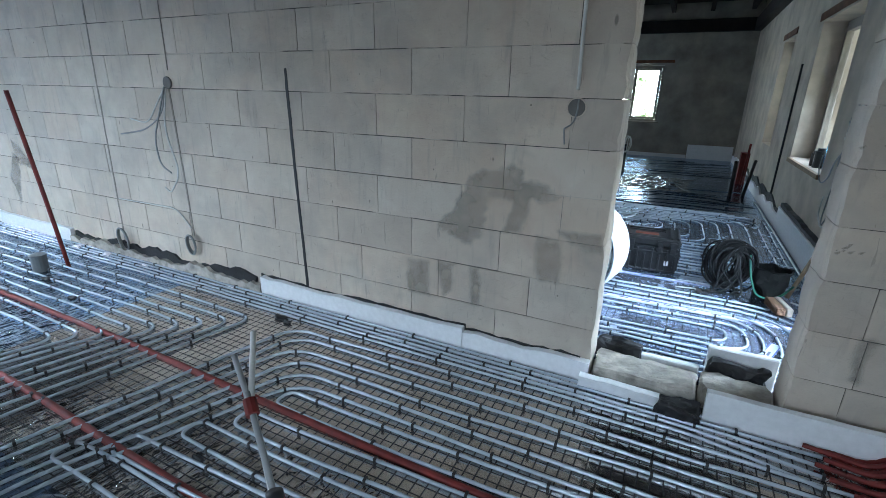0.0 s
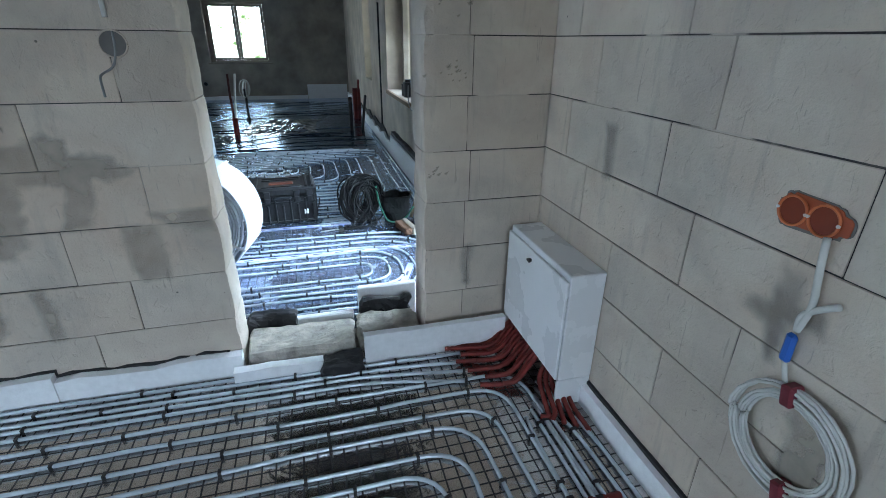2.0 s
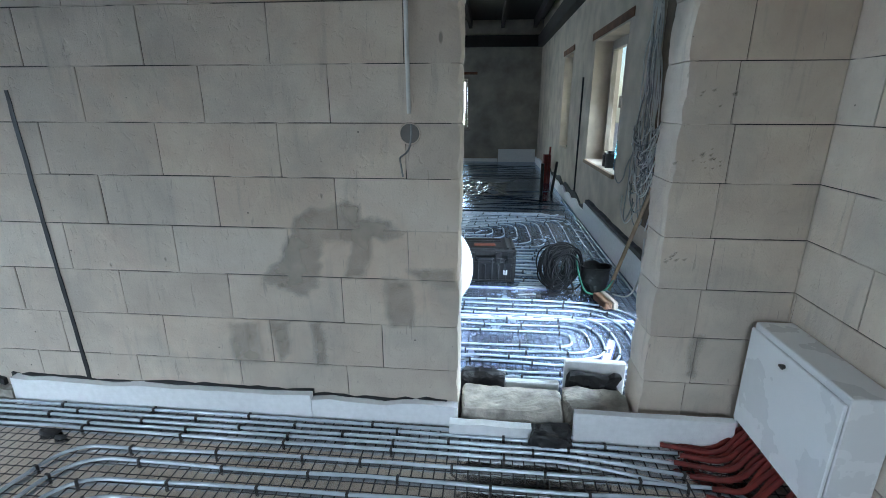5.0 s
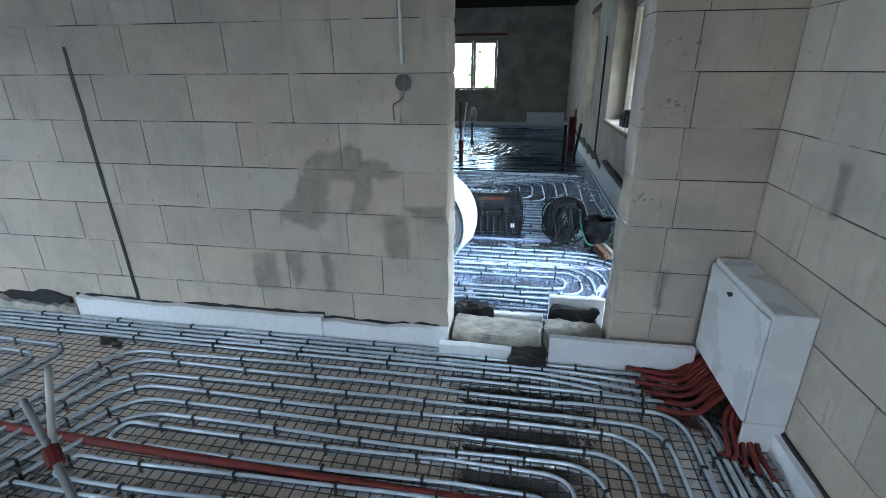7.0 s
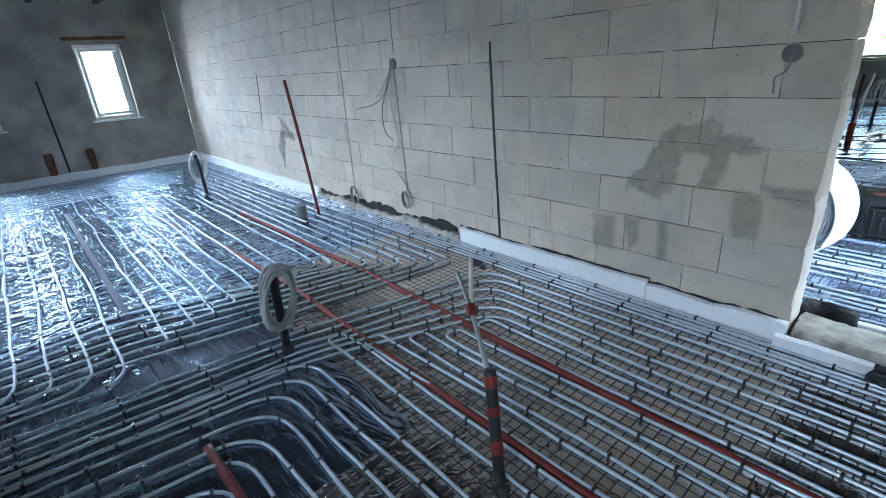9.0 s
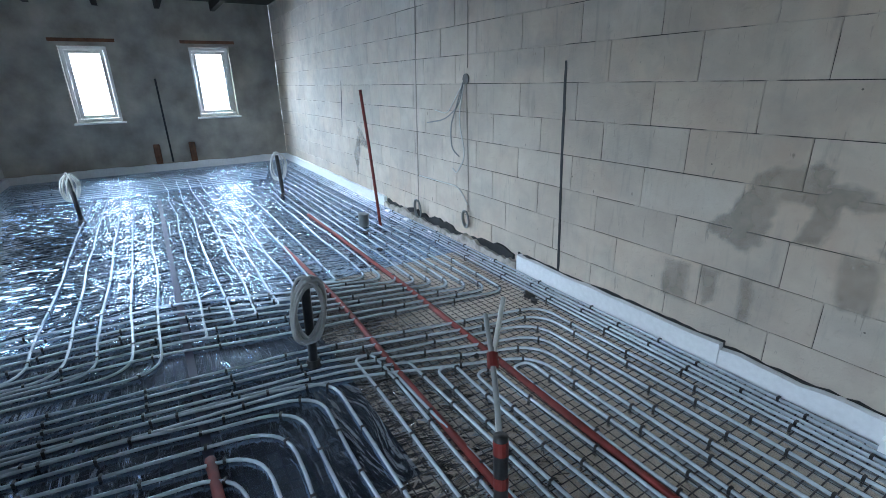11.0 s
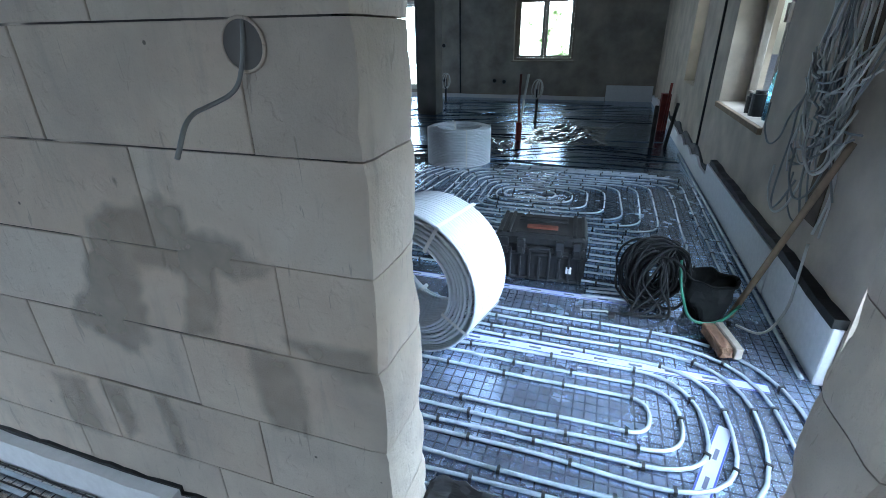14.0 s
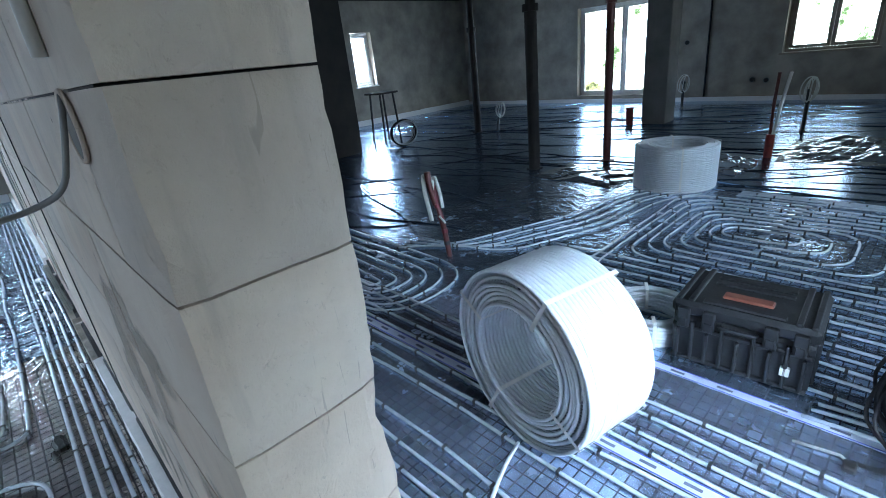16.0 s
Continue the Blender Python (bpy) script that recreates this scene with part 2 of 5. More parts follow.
def resample(pts, step):
    out = [pts[0]]
    for a, b in zip(pts, pts[1:]):
        n = max(1, int((b - a).length / step))
        for k in range(1, n + 1):
            out.append(a.lerp(b, k / n))
    return out


def tube_data(pts, r, sides=8, cap=True, closed=False):
    P = [Vector(p) for p in pts]
    V, F = [], []
    n = len(P)
    prev = None
    for i, p in enumerate(P):
        d = (P[min(i + 1, n - 1)] - P[max(i - 1, 0)])
        if d.length < 1e-9:
            d = Vector((1, 0, 0))
        d.normalize()
        ref = prev if prev is not None else (Vector((0, 0, 1)) if abs(d.z) < 0.9 else Vector((1, 0, 0)))
        u = (ref - d * ref.dot(d))
        if u.length < 1e-6:
            u = d.orthogonal()
        u.normalize()
        prev = u
        w = d.cross(u)
        for k in range(sides):
            a = 2 * math.pi * k / sides
            V.append(p + u * (r * math.cos(a)) + w * (r * math.sin(a)))
    for i in range(n - 1):
        for k in range(sides):
            k2 = (k + 1) % sides
            F.append((i * sides + k, i * sides + k2, (i + 1) * sides + k2, (i + 1) * sides + k))
    if cap:
        F.append(tuple(range(sides - 1, -1, -1)))
        F.append(tuple((n - 1) * sides + k for k in range(sides)))
    return V, F


def tube(name, pts, r, material, parent=None, sides=8, label=""):
    V, F = tube_data(pts, r, sides)
    return mesh_obj(name, V, F, material, parent, label, True)


def merge(chunks):
    V, F = [], []
    for v, f in chunks:
        o = len(V)
        V.extend(v)
        F.extend(tuple(i + o for i in q) for q in f)
    return V, F


def cyl(bm, x, y, z0, z1, r, r2=None, seg=16):
    bmesh.ops.create_cone(bm, cap_ends=True, segments=seg, radius1=r, radius2=r if r2 is None else r2, depth=z1 - z0, matrix=Matrix.Translation((x, y, (z0 + z1) / 2)))


# ---- structure ----
XW, XE = -10.4, 1.22          # main room, west and east faces
YS, YN = -2.25, 2.41          # main room, south and north faces
YN2, YFAR = 2.65, 14.1        # big room, south and north faces
XW2, XE2 = -10.6, 1.22
H1, H2 = 2.82, 3.72
DL, DR = -0.26, 0.62          # doorway in the dividing wall

# floors: one sheet per covering, butted edge to edge
floor = slab("floor", (XW - 0.4, YS - 0.4, -0.30), (XE + 0.4, YFAR + 0.4, -0.012), CONCRETE)
tagged(floor, "concrete base slab under foil and insulation", "floor", kind="structure")


def sheet(name, x0, y0, x1, y1, material, label):
    ob = slab(name, (x0, y0, -0.012), (x1, y1, 0.0), material)
    return tagged(ob, label, "floor foil", kind="structure")


sheet("floor_foil", -3.4, 1.25, XE, YN, FOIL, "silver heating foil with a dark printed grid")
sheet("floor_foil", -0.7, YS, XE, 1.25, FOIL, "silver heating foil with a dark printed grid")
sheet("floor_foil", -3.4, 0.62, -0.7, 1.25, FOIL_MX, "rumpled grey foil with streaky creases")
sheet("floor_foil", -1.25, YS, -0.7, 0.62, FOIL_MX, "rumpled grey foil with streaky creases")
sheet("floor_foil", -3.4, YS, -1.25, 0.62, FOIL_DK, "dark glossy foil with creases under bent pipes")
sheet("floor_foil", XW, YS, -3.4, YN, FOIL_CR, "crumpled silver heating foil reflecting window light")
sheet("floor_foil", -3.2, YN2, XE, 4.28, FOIL_N, "printed bluish silver foil with a dark grid")
sheet("floor_foil", -3.2, 4.28, XE, 7.35, FOIL_S, "silver heating foil under pipe spirals")
sheet("floor_film", XW2, YN2, -3.2, 7.35, FILM, "black plastic film with long creases")
sheet("floor_film", XW2, 7.35, XE, YFAR, FILM, "black plastic film with long creases")

BH, BL = 0.24, 0.575


def chipped(wall, u0, u1, lo, hi, z0, z1, at_end, material):
    """A block whose free end is chipped and rasped."""
    bm = bmesh.new()
    box(bm, u0, lo, z0, u1, hi, z1)
    for axis_, n in ((0, max(2, int((u1 - u0) / 0.05))), (1, 7), (2, 9)):
        a0, a1 = (u0, lo, z0)[axis_], (u1, hi, z1)[axis_]
        nv = Vector([1.0 if k == axis_ else 0.0 for k in range(3)])
        for k in range(1, n):
            bmesh.ops.bisect_plane(bm, geom=bm.verts[:] + bm.edges[:] + bm.faces[:], plane_co=nv * (a0 + (a1 - a0) * k / n), plane_no=nv)
    end = u1 if at_end else u0
    s = -1 if at_end else 1
    for v in bm.verts:
        d = abs(v.co.x - end)
        if d < 0.004:
            e = min(v.co.y - lo, hi - v.co.y)
            edge = math.exp(-e / 0.012)
            ez = math.exp(-min(v.co.z - z0, z1 - v.co.z) / 0.012)
            n1 = noise.noise(Vector((v.co.y * 9, v.co.z * 7, 2.0)))
            n2 = noise.noise(Vector((v.co.y * 31, v.co.z * 28, 7.0)))
            v.co.x += s * (0.001 + 0.004 * abs(n2) + 0.006 * n1 + (0.006 + 0.022 * max(0, n1 + 0.35 * n2)) * edge + 0.004 * ez)
            if e < 0.003:
                v.co.y += (1 if v.co.y - lo < 0.003 else -1) * (0.002 + 0.012 * max(0, n1 + n2 * 0.6))
    ob = part("block", bm, material, wall)
    return ob


def block_wall(name, axis, face, thick, a0, a1, gaps, joint_even, joint_odd, top, label, material=BLOCK, inward=1, blocks=True, rough_ends=None, length=BL, course=None):
    """A wall of aerated blocks with open thin joints. gaps: (from, to, bottom, top) openings."""
    wall = empty(name, (0, 0, 0), label, "wall", kind="structure")
    made = {}
    lo, hi = (face, face + thick * inward) if inward > 0 else (face - thick, face)

    def free(u0, u1, z0, z1):
        """Pieces of the span u0..u1 that lie in no opening."""
        spans = [(u0, u1)]
        for g0, g1, gz0, gz1 in gaps:
            if z1 > gz0 + 0.01 and z0 < gz1 - 0.01:
                nxt = []
                for s0, s1 in spans:
                    if g1 <= s0 or g0 >= s1:
                        nxt.append((s0, s1))
                    else:
                        if g0 > s0:
                            nxt.append((s0, g0))
                        if g1 < s1:
                            nxt.append((g1, s1))
                spans = nxt
        return spans

    def piece(u0, u1, z0, z1, lo_, hi_, nm, mt, bev):
        key = (round(u1 - u0, 3), round(z1 - z0, 3), nm)
        if key not in made:
            bm = bmesh.new()
            w, h, d = u1 - u0, z1 - z0, hi_ - lo_
            if axis == "x":
                box(bm, -w / 2, -d / 2, -h / 2, w / 2, d / 2, h / 2, bev)
            else:
                box(bm, -d / 2, -w / 2, -h / 2, d / 2, w / 2, h / 2, bev)
            me = bpy.data.meshes.new(nm)
            bm.normal_update()
            bm.to_mesh(me)
            bm.free()
            me.materials.append(mt)
            made[key] = me
        ob = new(nm, made[key])
        ob.parent = wall
        c, d = (u0 + u1) / 2, (lo_ + hi_) / 2
        ob.location = (c, d, (z0 + z1) / 2) if axis == "x" else (d, c, (z0 + z1) / 2)
        return ob

    rows = [(-0.19 + BH * k, k) for k in range(int((top + 0.19) / BH) + 1)]
    for z, k in rows:
        z0, z1 = max(z, -0.012), min(z + BH, top)
        if z1 - z0 < 0.03:
            continue
        # split the course where an opening starts or ends inside it
        cuts = sorted({z0, z1} | {c for g in gaps for c in g[2:] if z0 + 0.02 < c < z1 - 0.02})
        for c0, c1 in zip(cuts, cuts[1:]):
            for s0, s1 in free(a0, a1, c0, c1):
                r0 = 0.05 if rough_ends and abs(s0 - rough_ends[1]) < 0.002 else 0.003
                r1 = 0.05 if rough_ends and abs(s1 - rough_ends[0]) < 0.002 else 0.003
                piece(s0 + r0, s1 - r1, c0, c1, lo + 0.0045, hi - 0.0045, "mortar_core", MORTAR, 0)
                if not blocks:
                    continue
                j = joint_even if k % 2 == 0 else joint_odd
                if course is not None and course(k, s0) is not None:
                    j = course(k, s0)
                n0 = math.floor((s0 - j) / length)
                us = [s0] + [j + length * n for n in range(n0, n0 + int((s1 - s0) / length) + 3) if s0 + 0.04 < j + length * n < s1 - 0.04] + [s1]
                for u0, u1 in zip(us, us[1:]):
                    if rough_ends and (abs(u1 - rough_ends[0]) < 0.002 or abs(u0 - rough_ends[1]) < 0.002):
                        chipped(wall, u0 + 0.0019, u1 - 0.0019, lo, hi, c0 + 0.0019, c1 - 0.0019, abs(u1 - rough_ends[0]) < 0.002, material)
                        continue
                    ob = piece(u0 + 0.0019, u1 - 0.0019, c0 + 0.0019, c1 - 0.0019, lo, hi, "block", material, 0.0018)
                    s = random.uniform(-0.0012, 0.0012)
                    ob.scale = (1 - 0.003 * random.random() ** 2, 1, 1 - 0.009 * random.random() ** 3) if axis == "x" else (1, 1 - 0.003 * random.random() ** 2, 1 - 0.009 * random.random() ** 3)
                    if axis == "x":
                        ob.location.y += s
                    else:
                        ob.location.x += s
    return wall


# dividing wall; courses start at -0.19, so that joints fall at 0.05 + 0.24 n
wall_mid = block_wall("wall_north", "x", YN, YN2 - YN, XW, XE, [(DL, DR, -1, 2.21)], -1.655, -1.41, H1 + 0.4,
                      "pale aerated concrete block wall with thin dark joints and damp patches", rough_ends=(DL, DR),
                      course=lambda k, s0: (0.845 if k % 2 == 0 else 1.4) if s0 > 0 else (-1.22 if k == 2 else None))
wall_east = block_wall("wall_east", "y", XE, 0.24, YS - 0.24, YN2, [], 1.442, 1.015, H1 + 0.4,
                       "pale aerated concrete block wall with thin dark joints", length=0.60, course=lambda k, s0: 1.20 if k in (1, 3) else None)
# outer walls (grey plaster), with real openings


def plain_wall(name, axis, lo, hi, a0, a1, z1, gaps, material, label):
    """A plastered wall in pieces round its openings."""
    bm = bmesh.new()
    us = sorted({a0, a1} | {u for g in gaps for u in g[:2]})
    for u0, u1 in zip(us, us[1:]):
        zs = [(-0.012, z1)]
        for g in gaps:
            if g[0] < (u0 + u1) / 2 < g[1]:
                zs = [q for s in zs for q in ((s[0], g[2]), (g[3], s[1])) if q[1] - q[0] > 0.01]
        for q0, q1 in zs:
            if axis == "x":
                box(bm, u0, lo, q0, u1, hi, q1)
            else:
                box(bm, lo, u0, q0, hi, u1, q1)
    bmesh.ops.remove_doubles(bm, verts=bm.verts, dist=0.0005)
    ob = part(name, bm, material, None)
    return tagged(ob, label, "wall", kind="structure")


WIN_W = [(-1.07, -0.40, 0.95, 2.2), (0.87, 1.56, 0.95, 2.2)]
WIN_N = [(-6.65, -4.3, 0.17, 2.28), (-2.15, -0.72, 0.90, 2.30)]
WIN_WN = [(9.85, 10.5, 1.0, 2.3)]
WIN_E = [(2.75, 3.765, 0.05, 2.3), (5.6, 7.2, 0.84, 2.36), (8.9, 9.85, 0.82, 2.40)]
plain_wall("wall_west", "y", XW - 0.3, XW, YS - 0.3, YN, 3.2, WIN_W, PLASTER, "dull grey plastered wall with two bright windows")
# the south wall is unseen; its openings are assumed, to let the added lamps in
plain_wall("wall_south", "x", YS - 0.3, YS, XW, XE, 3.2, [(-0.70, 1.0, 1.2, 2.3), (-5.25, -3.55, 1.2, 2.3), (-8.05, -6.35, 1.2, 2.3)], PLASTER, "grey plastered wall with assumed openings for the added lamps")
plain_wall("wall_far", "x", YFAR, YFAR + 0.3, XW2 - 0.3, XE2 + 0.36, H2 + 0.2, WIN_N, PLASTER, "dark grey plastered wall with a window and a terrace door")
plain_wall("wall_far_west", "y", XW2 - 0.3, XW2, YN2, YFAR, H2 + 0.2, WIN_WN, PLASTER, "dark grey plastered wall with a small window")
plain_wall("wall_far_east", "y", XE2, XE2 + 0.36, YN2, YFAR, H2 + 0.2, WIN_E, PLASTER_E, "shaded brownish rendered wall with deep window openings")
plain_wall("wall_upper", "x", YN + 0.02, YN2 - 0.02, XW - 0.3, XE2, H2 + 0.2, [(XW - 0.31, XE2 + 0.01, -0.1, 3.222)], PLASTER, "upper part of the dividing wall")


def ceiling(name, x0, y0, x1, y1, z, step, label):
    bm = bmesh.new()
    box(bm, x0, y0, z, x1, y1, z + 0.04)
    y = y0 + 0.3
    while y < y1 - 0.2:
        box(bm, x0, y, z - 0.16, x1, y + 0.08, z - 0.001)
        y += step
    ob = part(name, bm, DARKWOOD, None)
    return tagged(ob, label, "ceiling", kind="structure")


ceiling("ceiling_main", XW - 0.3, YS - 0.3, XE + 0.24, YN, H1 + 0.16, 0.9, "dark timber ceiling with joists")
bm = bmesh.new()
box(bm, XW2 - 0.3, YN2 - 0.2, H2, XE2 + 0.36, YFAR + 0.3, H2 + 0.04)
x = XW2 + 0.5
while x < XE2:
    box(bm, x, YN2, H2 - 0.2, x + 0.09, YFAR, H2 - 0.001)
    x += 0.85
tagged(part("ceiling_far", bm, DARKWOOD, None), "dark open timber ceiling with joists", "ceiling", kind="structure")
# ring beam round the big room
for i, (a, b) in enumerate((((XW2, YFAR - 0.16, 3.05), (XE2, YFAR - 0.001, 3.33)), ((XE2 - 0.14, YN2, 3.03), (XE2 - 0.001, YFAR - 0.16, 3.3)), ((XW2 + 0.001, YN2, 3.03), (XW2 + 0.14, YFAR - 0.16, 3.3)))):
    tagged(slab("wall_plate", a, b, DARKWOOD), "dark timber wall plate under the rafters", "beam", kind="structure")

for k in range(13):
    x = XW2 + 0.5 + 0.85 * k
    tagged(slab("eave_panel", (x + 0.13, YFAR - 0.03, 3.36), (x + 0.80, YFAR - 0.002, 3.50), PLASTER), "pale board between the rafter ends", "board", kind="structure")


# ---- windows ----
GLASS, nt, b_ = mat("window_glass")
b_.inputs["Base Color"].default_value = (1, 1, 1, 1)
b_.inputs["Transmission Weight"].default_value = 1.0
b_.inputs["Roughness"].default_value = 0.0
b_.inputs["IOR"].default_value = 1.05


def window(name, axis, at, u0, u1, z0, z1, leaves, label, sill=0.0, inward=-1, frame_mat=None):
    """A framed window in an opening. at: the frame's middle; inward: the sign of the room's side."""
    fm = frame_mat or FRAME_W
    w = empty(name, (0, 0, 0), label, "window", kind="structure")

    def bx(nm, ua, ub, za, zb, da, db, m, parent, bev=0.004):
        lo, hi = min(at + da * inward, at + db * inward), max(at + da * inward, at + db * inward)
        if axis == "x":
            return slab(nm, (ua, lo, za), (ub, hi, zb), m, parent, bev)
        return slab(nm, (lo, ua, za), (hi, ub, zb), m, parent, bev)

    f = 0.055
    fr = bx("window_frame", u0, u1, z0, z0 + f, -0.035, 0.035, fm, w)
    bx("frame_rail", u0, u1, z1 - f, z1, -0.035, 0.035, fm, fr)
    bx("frame_stile", u0, u0 + f, z0 + f, z1 - f, -0.035, 0.035, fm, fr)
    bx("frame_stile", u1 - f, u1, z0 + f, z1 - f, -0.035, 0.035, fm, fr)
    lw = (u1 - u0 - 2 * f) / leaves
    for i in range(leaves):
        a, c = u0 + f + lw * i + 0.004, u0 + f + lw * (i + 1) - 0.004
        s = 0.06
        sash = bx("sash", a, c, z0 + f + 0.004, z0 + f + s, -0.02, 0.05, fm, w)
        bx("sash_rail", a, c, z1 - f - s, z1 - f - 0.004, -0.02, 0.05, fm, sash)
        bx("sash_stile", a, a + s, z0 + f + s, z1 - f - s, -0.02, 0.05, fm, sash)
        bx("sash_stile", c - s, c, z0 + f + s, z1 - f - s, -0.02, 0.05, fm, sash)
        g = bx("pane", a + s, c - s, z0 + f + s, z1 - f - s, 0.008, 0.014, GLASS, w, 0)
        g.visible_shadow = False
        bx("handle", (c - s / 2 - 0.012) if i % 2 == 0 else (a + s / 2 - 0.012), (c - s / 2 + 0.012) if i % 2 == 0 else (a + s / 2 + 0.012), (z0 + z1) / 2 - 0.07, (z0 + z1) / 2 + 0.07, 0.052, 0.078, fm, sash)
    if sill:
        bx("window_sill", u0 - 0.05, u1 + 0.05, z0 - 0.035, z0 - 0.003, 0.0, sill, fm, w)
    return w


window("window_1", "y", XW - 0.2, *WIN_W[0], 1, "white framed window blown out by daylight", 0.23, 1)
window("window_2", "y", XW - 0.2, *WIN_W[1], 1, "white framed window blown out by daylight", 0.23, 1)
window("window_3", "x", YFAR + 0.2, *WIN_N[1], 2, "two-leaf window with brown-grey frame looking on a garden", 0.22, -1, FRAME_BACKLIT)
window("terrace_door_1", "x", YFAR + 0.2, *WIN_N[0], 2, "glazed two-leaf terrace door with pale frame", 0, -1)
window("window_4", "y", XW2 - 0.2, *WIN_WN[0], 1, "small bright window in a dark wall", 0.23, 1)
window("terrace_door_2", "y", XE2 + 0.26, *WIN_E[0], 1, "white glazed terrace door in a deep reveal", 0, -1)
window("window_5", "y", XE2 + 0.26, *WIN_E[1], 2, "brown-grey framed window in a deep reveal", 0, -1, FRAME_BACKLIT)
window("window_6", "y", XE2 + 0.26, *WIN_E[2], 1, "brown-grey framed window in a deep reveal", 0, -1, FRAME_BACKLIT)

# ---- what lies outside: plain glowing backdrops ----


def backdrop(a, b, strength, leafy):
    m, nt, b_ = mat("outside")
    v = coords(nt)
    n = noise_tex(nt, v, 1.6, 6, 0.75)
    z = nt.nodes.new("ShaderNodeSeparateXYZ")
    nt.links.new(v, z.inputs[0])
    col = ramp(nt, n, [(0.46, (0.85, 0.93, 1.0)), (0.54, (0.30, 0.36, 0.24) if leafy else (0.9, 0.95, 1.0)), (0.64, (0.025, 0.045, 0.015) if leafy else (0.85, 0.9, 1.0))])
    ground = ramp(nt, z.outputs[2], [(0.30, (0.42, 0.36, 0.25)), (0.62, (1, 1, 1))])
    c = mix(nt, 1.0, col, ground, "MULTIPLY")
    nt.links.new(c, b_.inputs["Emission Color"])
    b_.inputs["Emission Strength"].default_value = strength
    b_.inputs["Base Color"].default_value = (0, 0, 0, 1)
    ob = slab("backdrop", a, b, m)
    return tagged(ob, "bright hazy garden and sky outside the windows", "backdrop", kind="structure")


backdrop((-13, 17.0, -1), (4, 17.1, 6), 11.0, True)
backdrop((4.0, 1.5, -1), (4.1, 15, 6), 4.0, True)
backdrop((-13.1, -4, -1), (-13.0, 13, 6), 10.0, False)
slab_out = slab("ground", (-60, -60, -0.6), (60, 60, -0.5), CONCRETE)
tagged(slab_out, "bare ground round the house", "ground", kind="structure")

# ---- heating pipes ----
PR = 0.0085
clip_chunks = []
_box_f = [(0, 1, 3, 2), (4, 6, 7, 5), (0, 4, 5, 1), (2, 3, 7, 6), (0, 2, 6, 4), (1, 5, 7, 3)]


def clip(p, d):
    """A black hoop over a pipe with two barbed feet."""
    d = Vector((d.x, d.y, 0)).normalized()
    s = Vector((-d.y, d.x, 0))
    c = []
    for sgn in (-1, 1):
        a = p + s * (sgn * 0.0105)
        c.append(([a + d * (0.006 * i) + s * (0.002 * j) + Vector((0, 0, -0.010 if k < 0 else 0.0095)) for i in (-1, 1) for j in (-1, 1) for k in (-1, 1)], _box_f))
    c.append(([p + d * (0.006 * i) + s * (0.0125 * j) + Vector((0, 0, 0.0085 if k < 0 else 0.0125)) for i in (-1, 1) for j in (-1, 1) for k in (-1, 1)], _box_f))
    clip_chunks.extend(c)


def floor_pipe(pts, radius=0.12, z=0.0105, wob=0.015, label="pale grey plastic heating pipe clipped to the foil", clips=0.31, group="floor heating pipes", r=PR):
    P = rounded([(x, y, z) for x, y in pts], radius)
    P = resample(P, 0.13)
    ph = random.uniform(0, 50)
    Q = []
    for p in P:
        n1 = noise.noise(Vector((p.x * 1.1 + ph, p.y * 1.1, ph)))
        n2 = noise.noise(Vector((p.x * 1.1, p.y * 1.1 + ph, ph + 9)))
        n3 = noise.noise(Vector((p.x * 3.1 + ph, p.y * 3.1, ph + 4)))
        Q.append(Vector((p.x + wob * (2 * n1 + 0.4 * n3), p.y + wob * (2 * n2 - 0.4 * n3), p.z + 0.006 * abs(n3))))
    ob = tube("heating_pipe", Q, r, PIPE, None, 8)
    tagged(ob, label, "pipe", group)
    if clips:
        acc = random.uniform(0.05, clips)
        for a, b in zip(Q, Q[1:]):
            acc += (b - a).length
            if acc > clips:
                clip(b, b - a)
                acc = random.uniform(-0.05, 0.05)
    return ob


# bundle along the dividing wall to the manifold
for i in range(5):
    y = 2.335 - 0.042 * i
    floor_pipe([(-9.9 + 0.05 * i, y), (-3.0, y), (0.30, y - 0.02), (0.78 - 0.01 * i, y - 0.03 * i - 0.01)], 0.2, clips=0.5, wob=0.004)
# long runs that turn at both ends; the west legs run south across the room
for i in range(6):
    y = [2.06, 1.97, 1.87, 1.775, 1.685, 1.59][i]
    xl = -2.08 + 0.085 * i
    xr = 0.98 - 0.098 * i
    floor_pipe([(xl - 0.62, -2.1), (xl - 0.34 - 0.01 * i, 0.5), (xl, y), (xr, y), (xr + 0.03, 0.9), (xr + 0.05, -2.1)], 0.17)
# hairpins under the long red conduit
for i in range(5):
    y0 = [1.46, 1.27, 1.09, 0.91, 0.75][i]
    xt = [-1.60, -1.66, -1.80, -1.98, -2.16][i]
    xr = 0.40 - 0.14 * i
    floor_pipe([(xr, -2.1), (xr - 0.02, y0 + 0.058), (xt - 0.02, y0 + 0.058), (xt - 0.02, y0 - 0.058), (xr - 0.09, y0 - 0.058), (xr - 0.07, -2.1)], 0.12, wob=0.016)
# runs from the west that hook south
for i in range(9):
    xt = -2.43 - 0.105 * i
    y0 = 2.03 - 0.098 * i
    floor_pipe([(-8.9 + 0.25 * i, y0), (xt, y0), (xt - 0.22, 0.75), (xt - 0.42 - 0.02 * i, -0.2), (xt - 0.5, -2.1)] if i < 7 else [(-8.9 + 0.25 * i, y0), (xt, y0), (xt - 0.1, 0.85)], 0.13, wob=0.014)
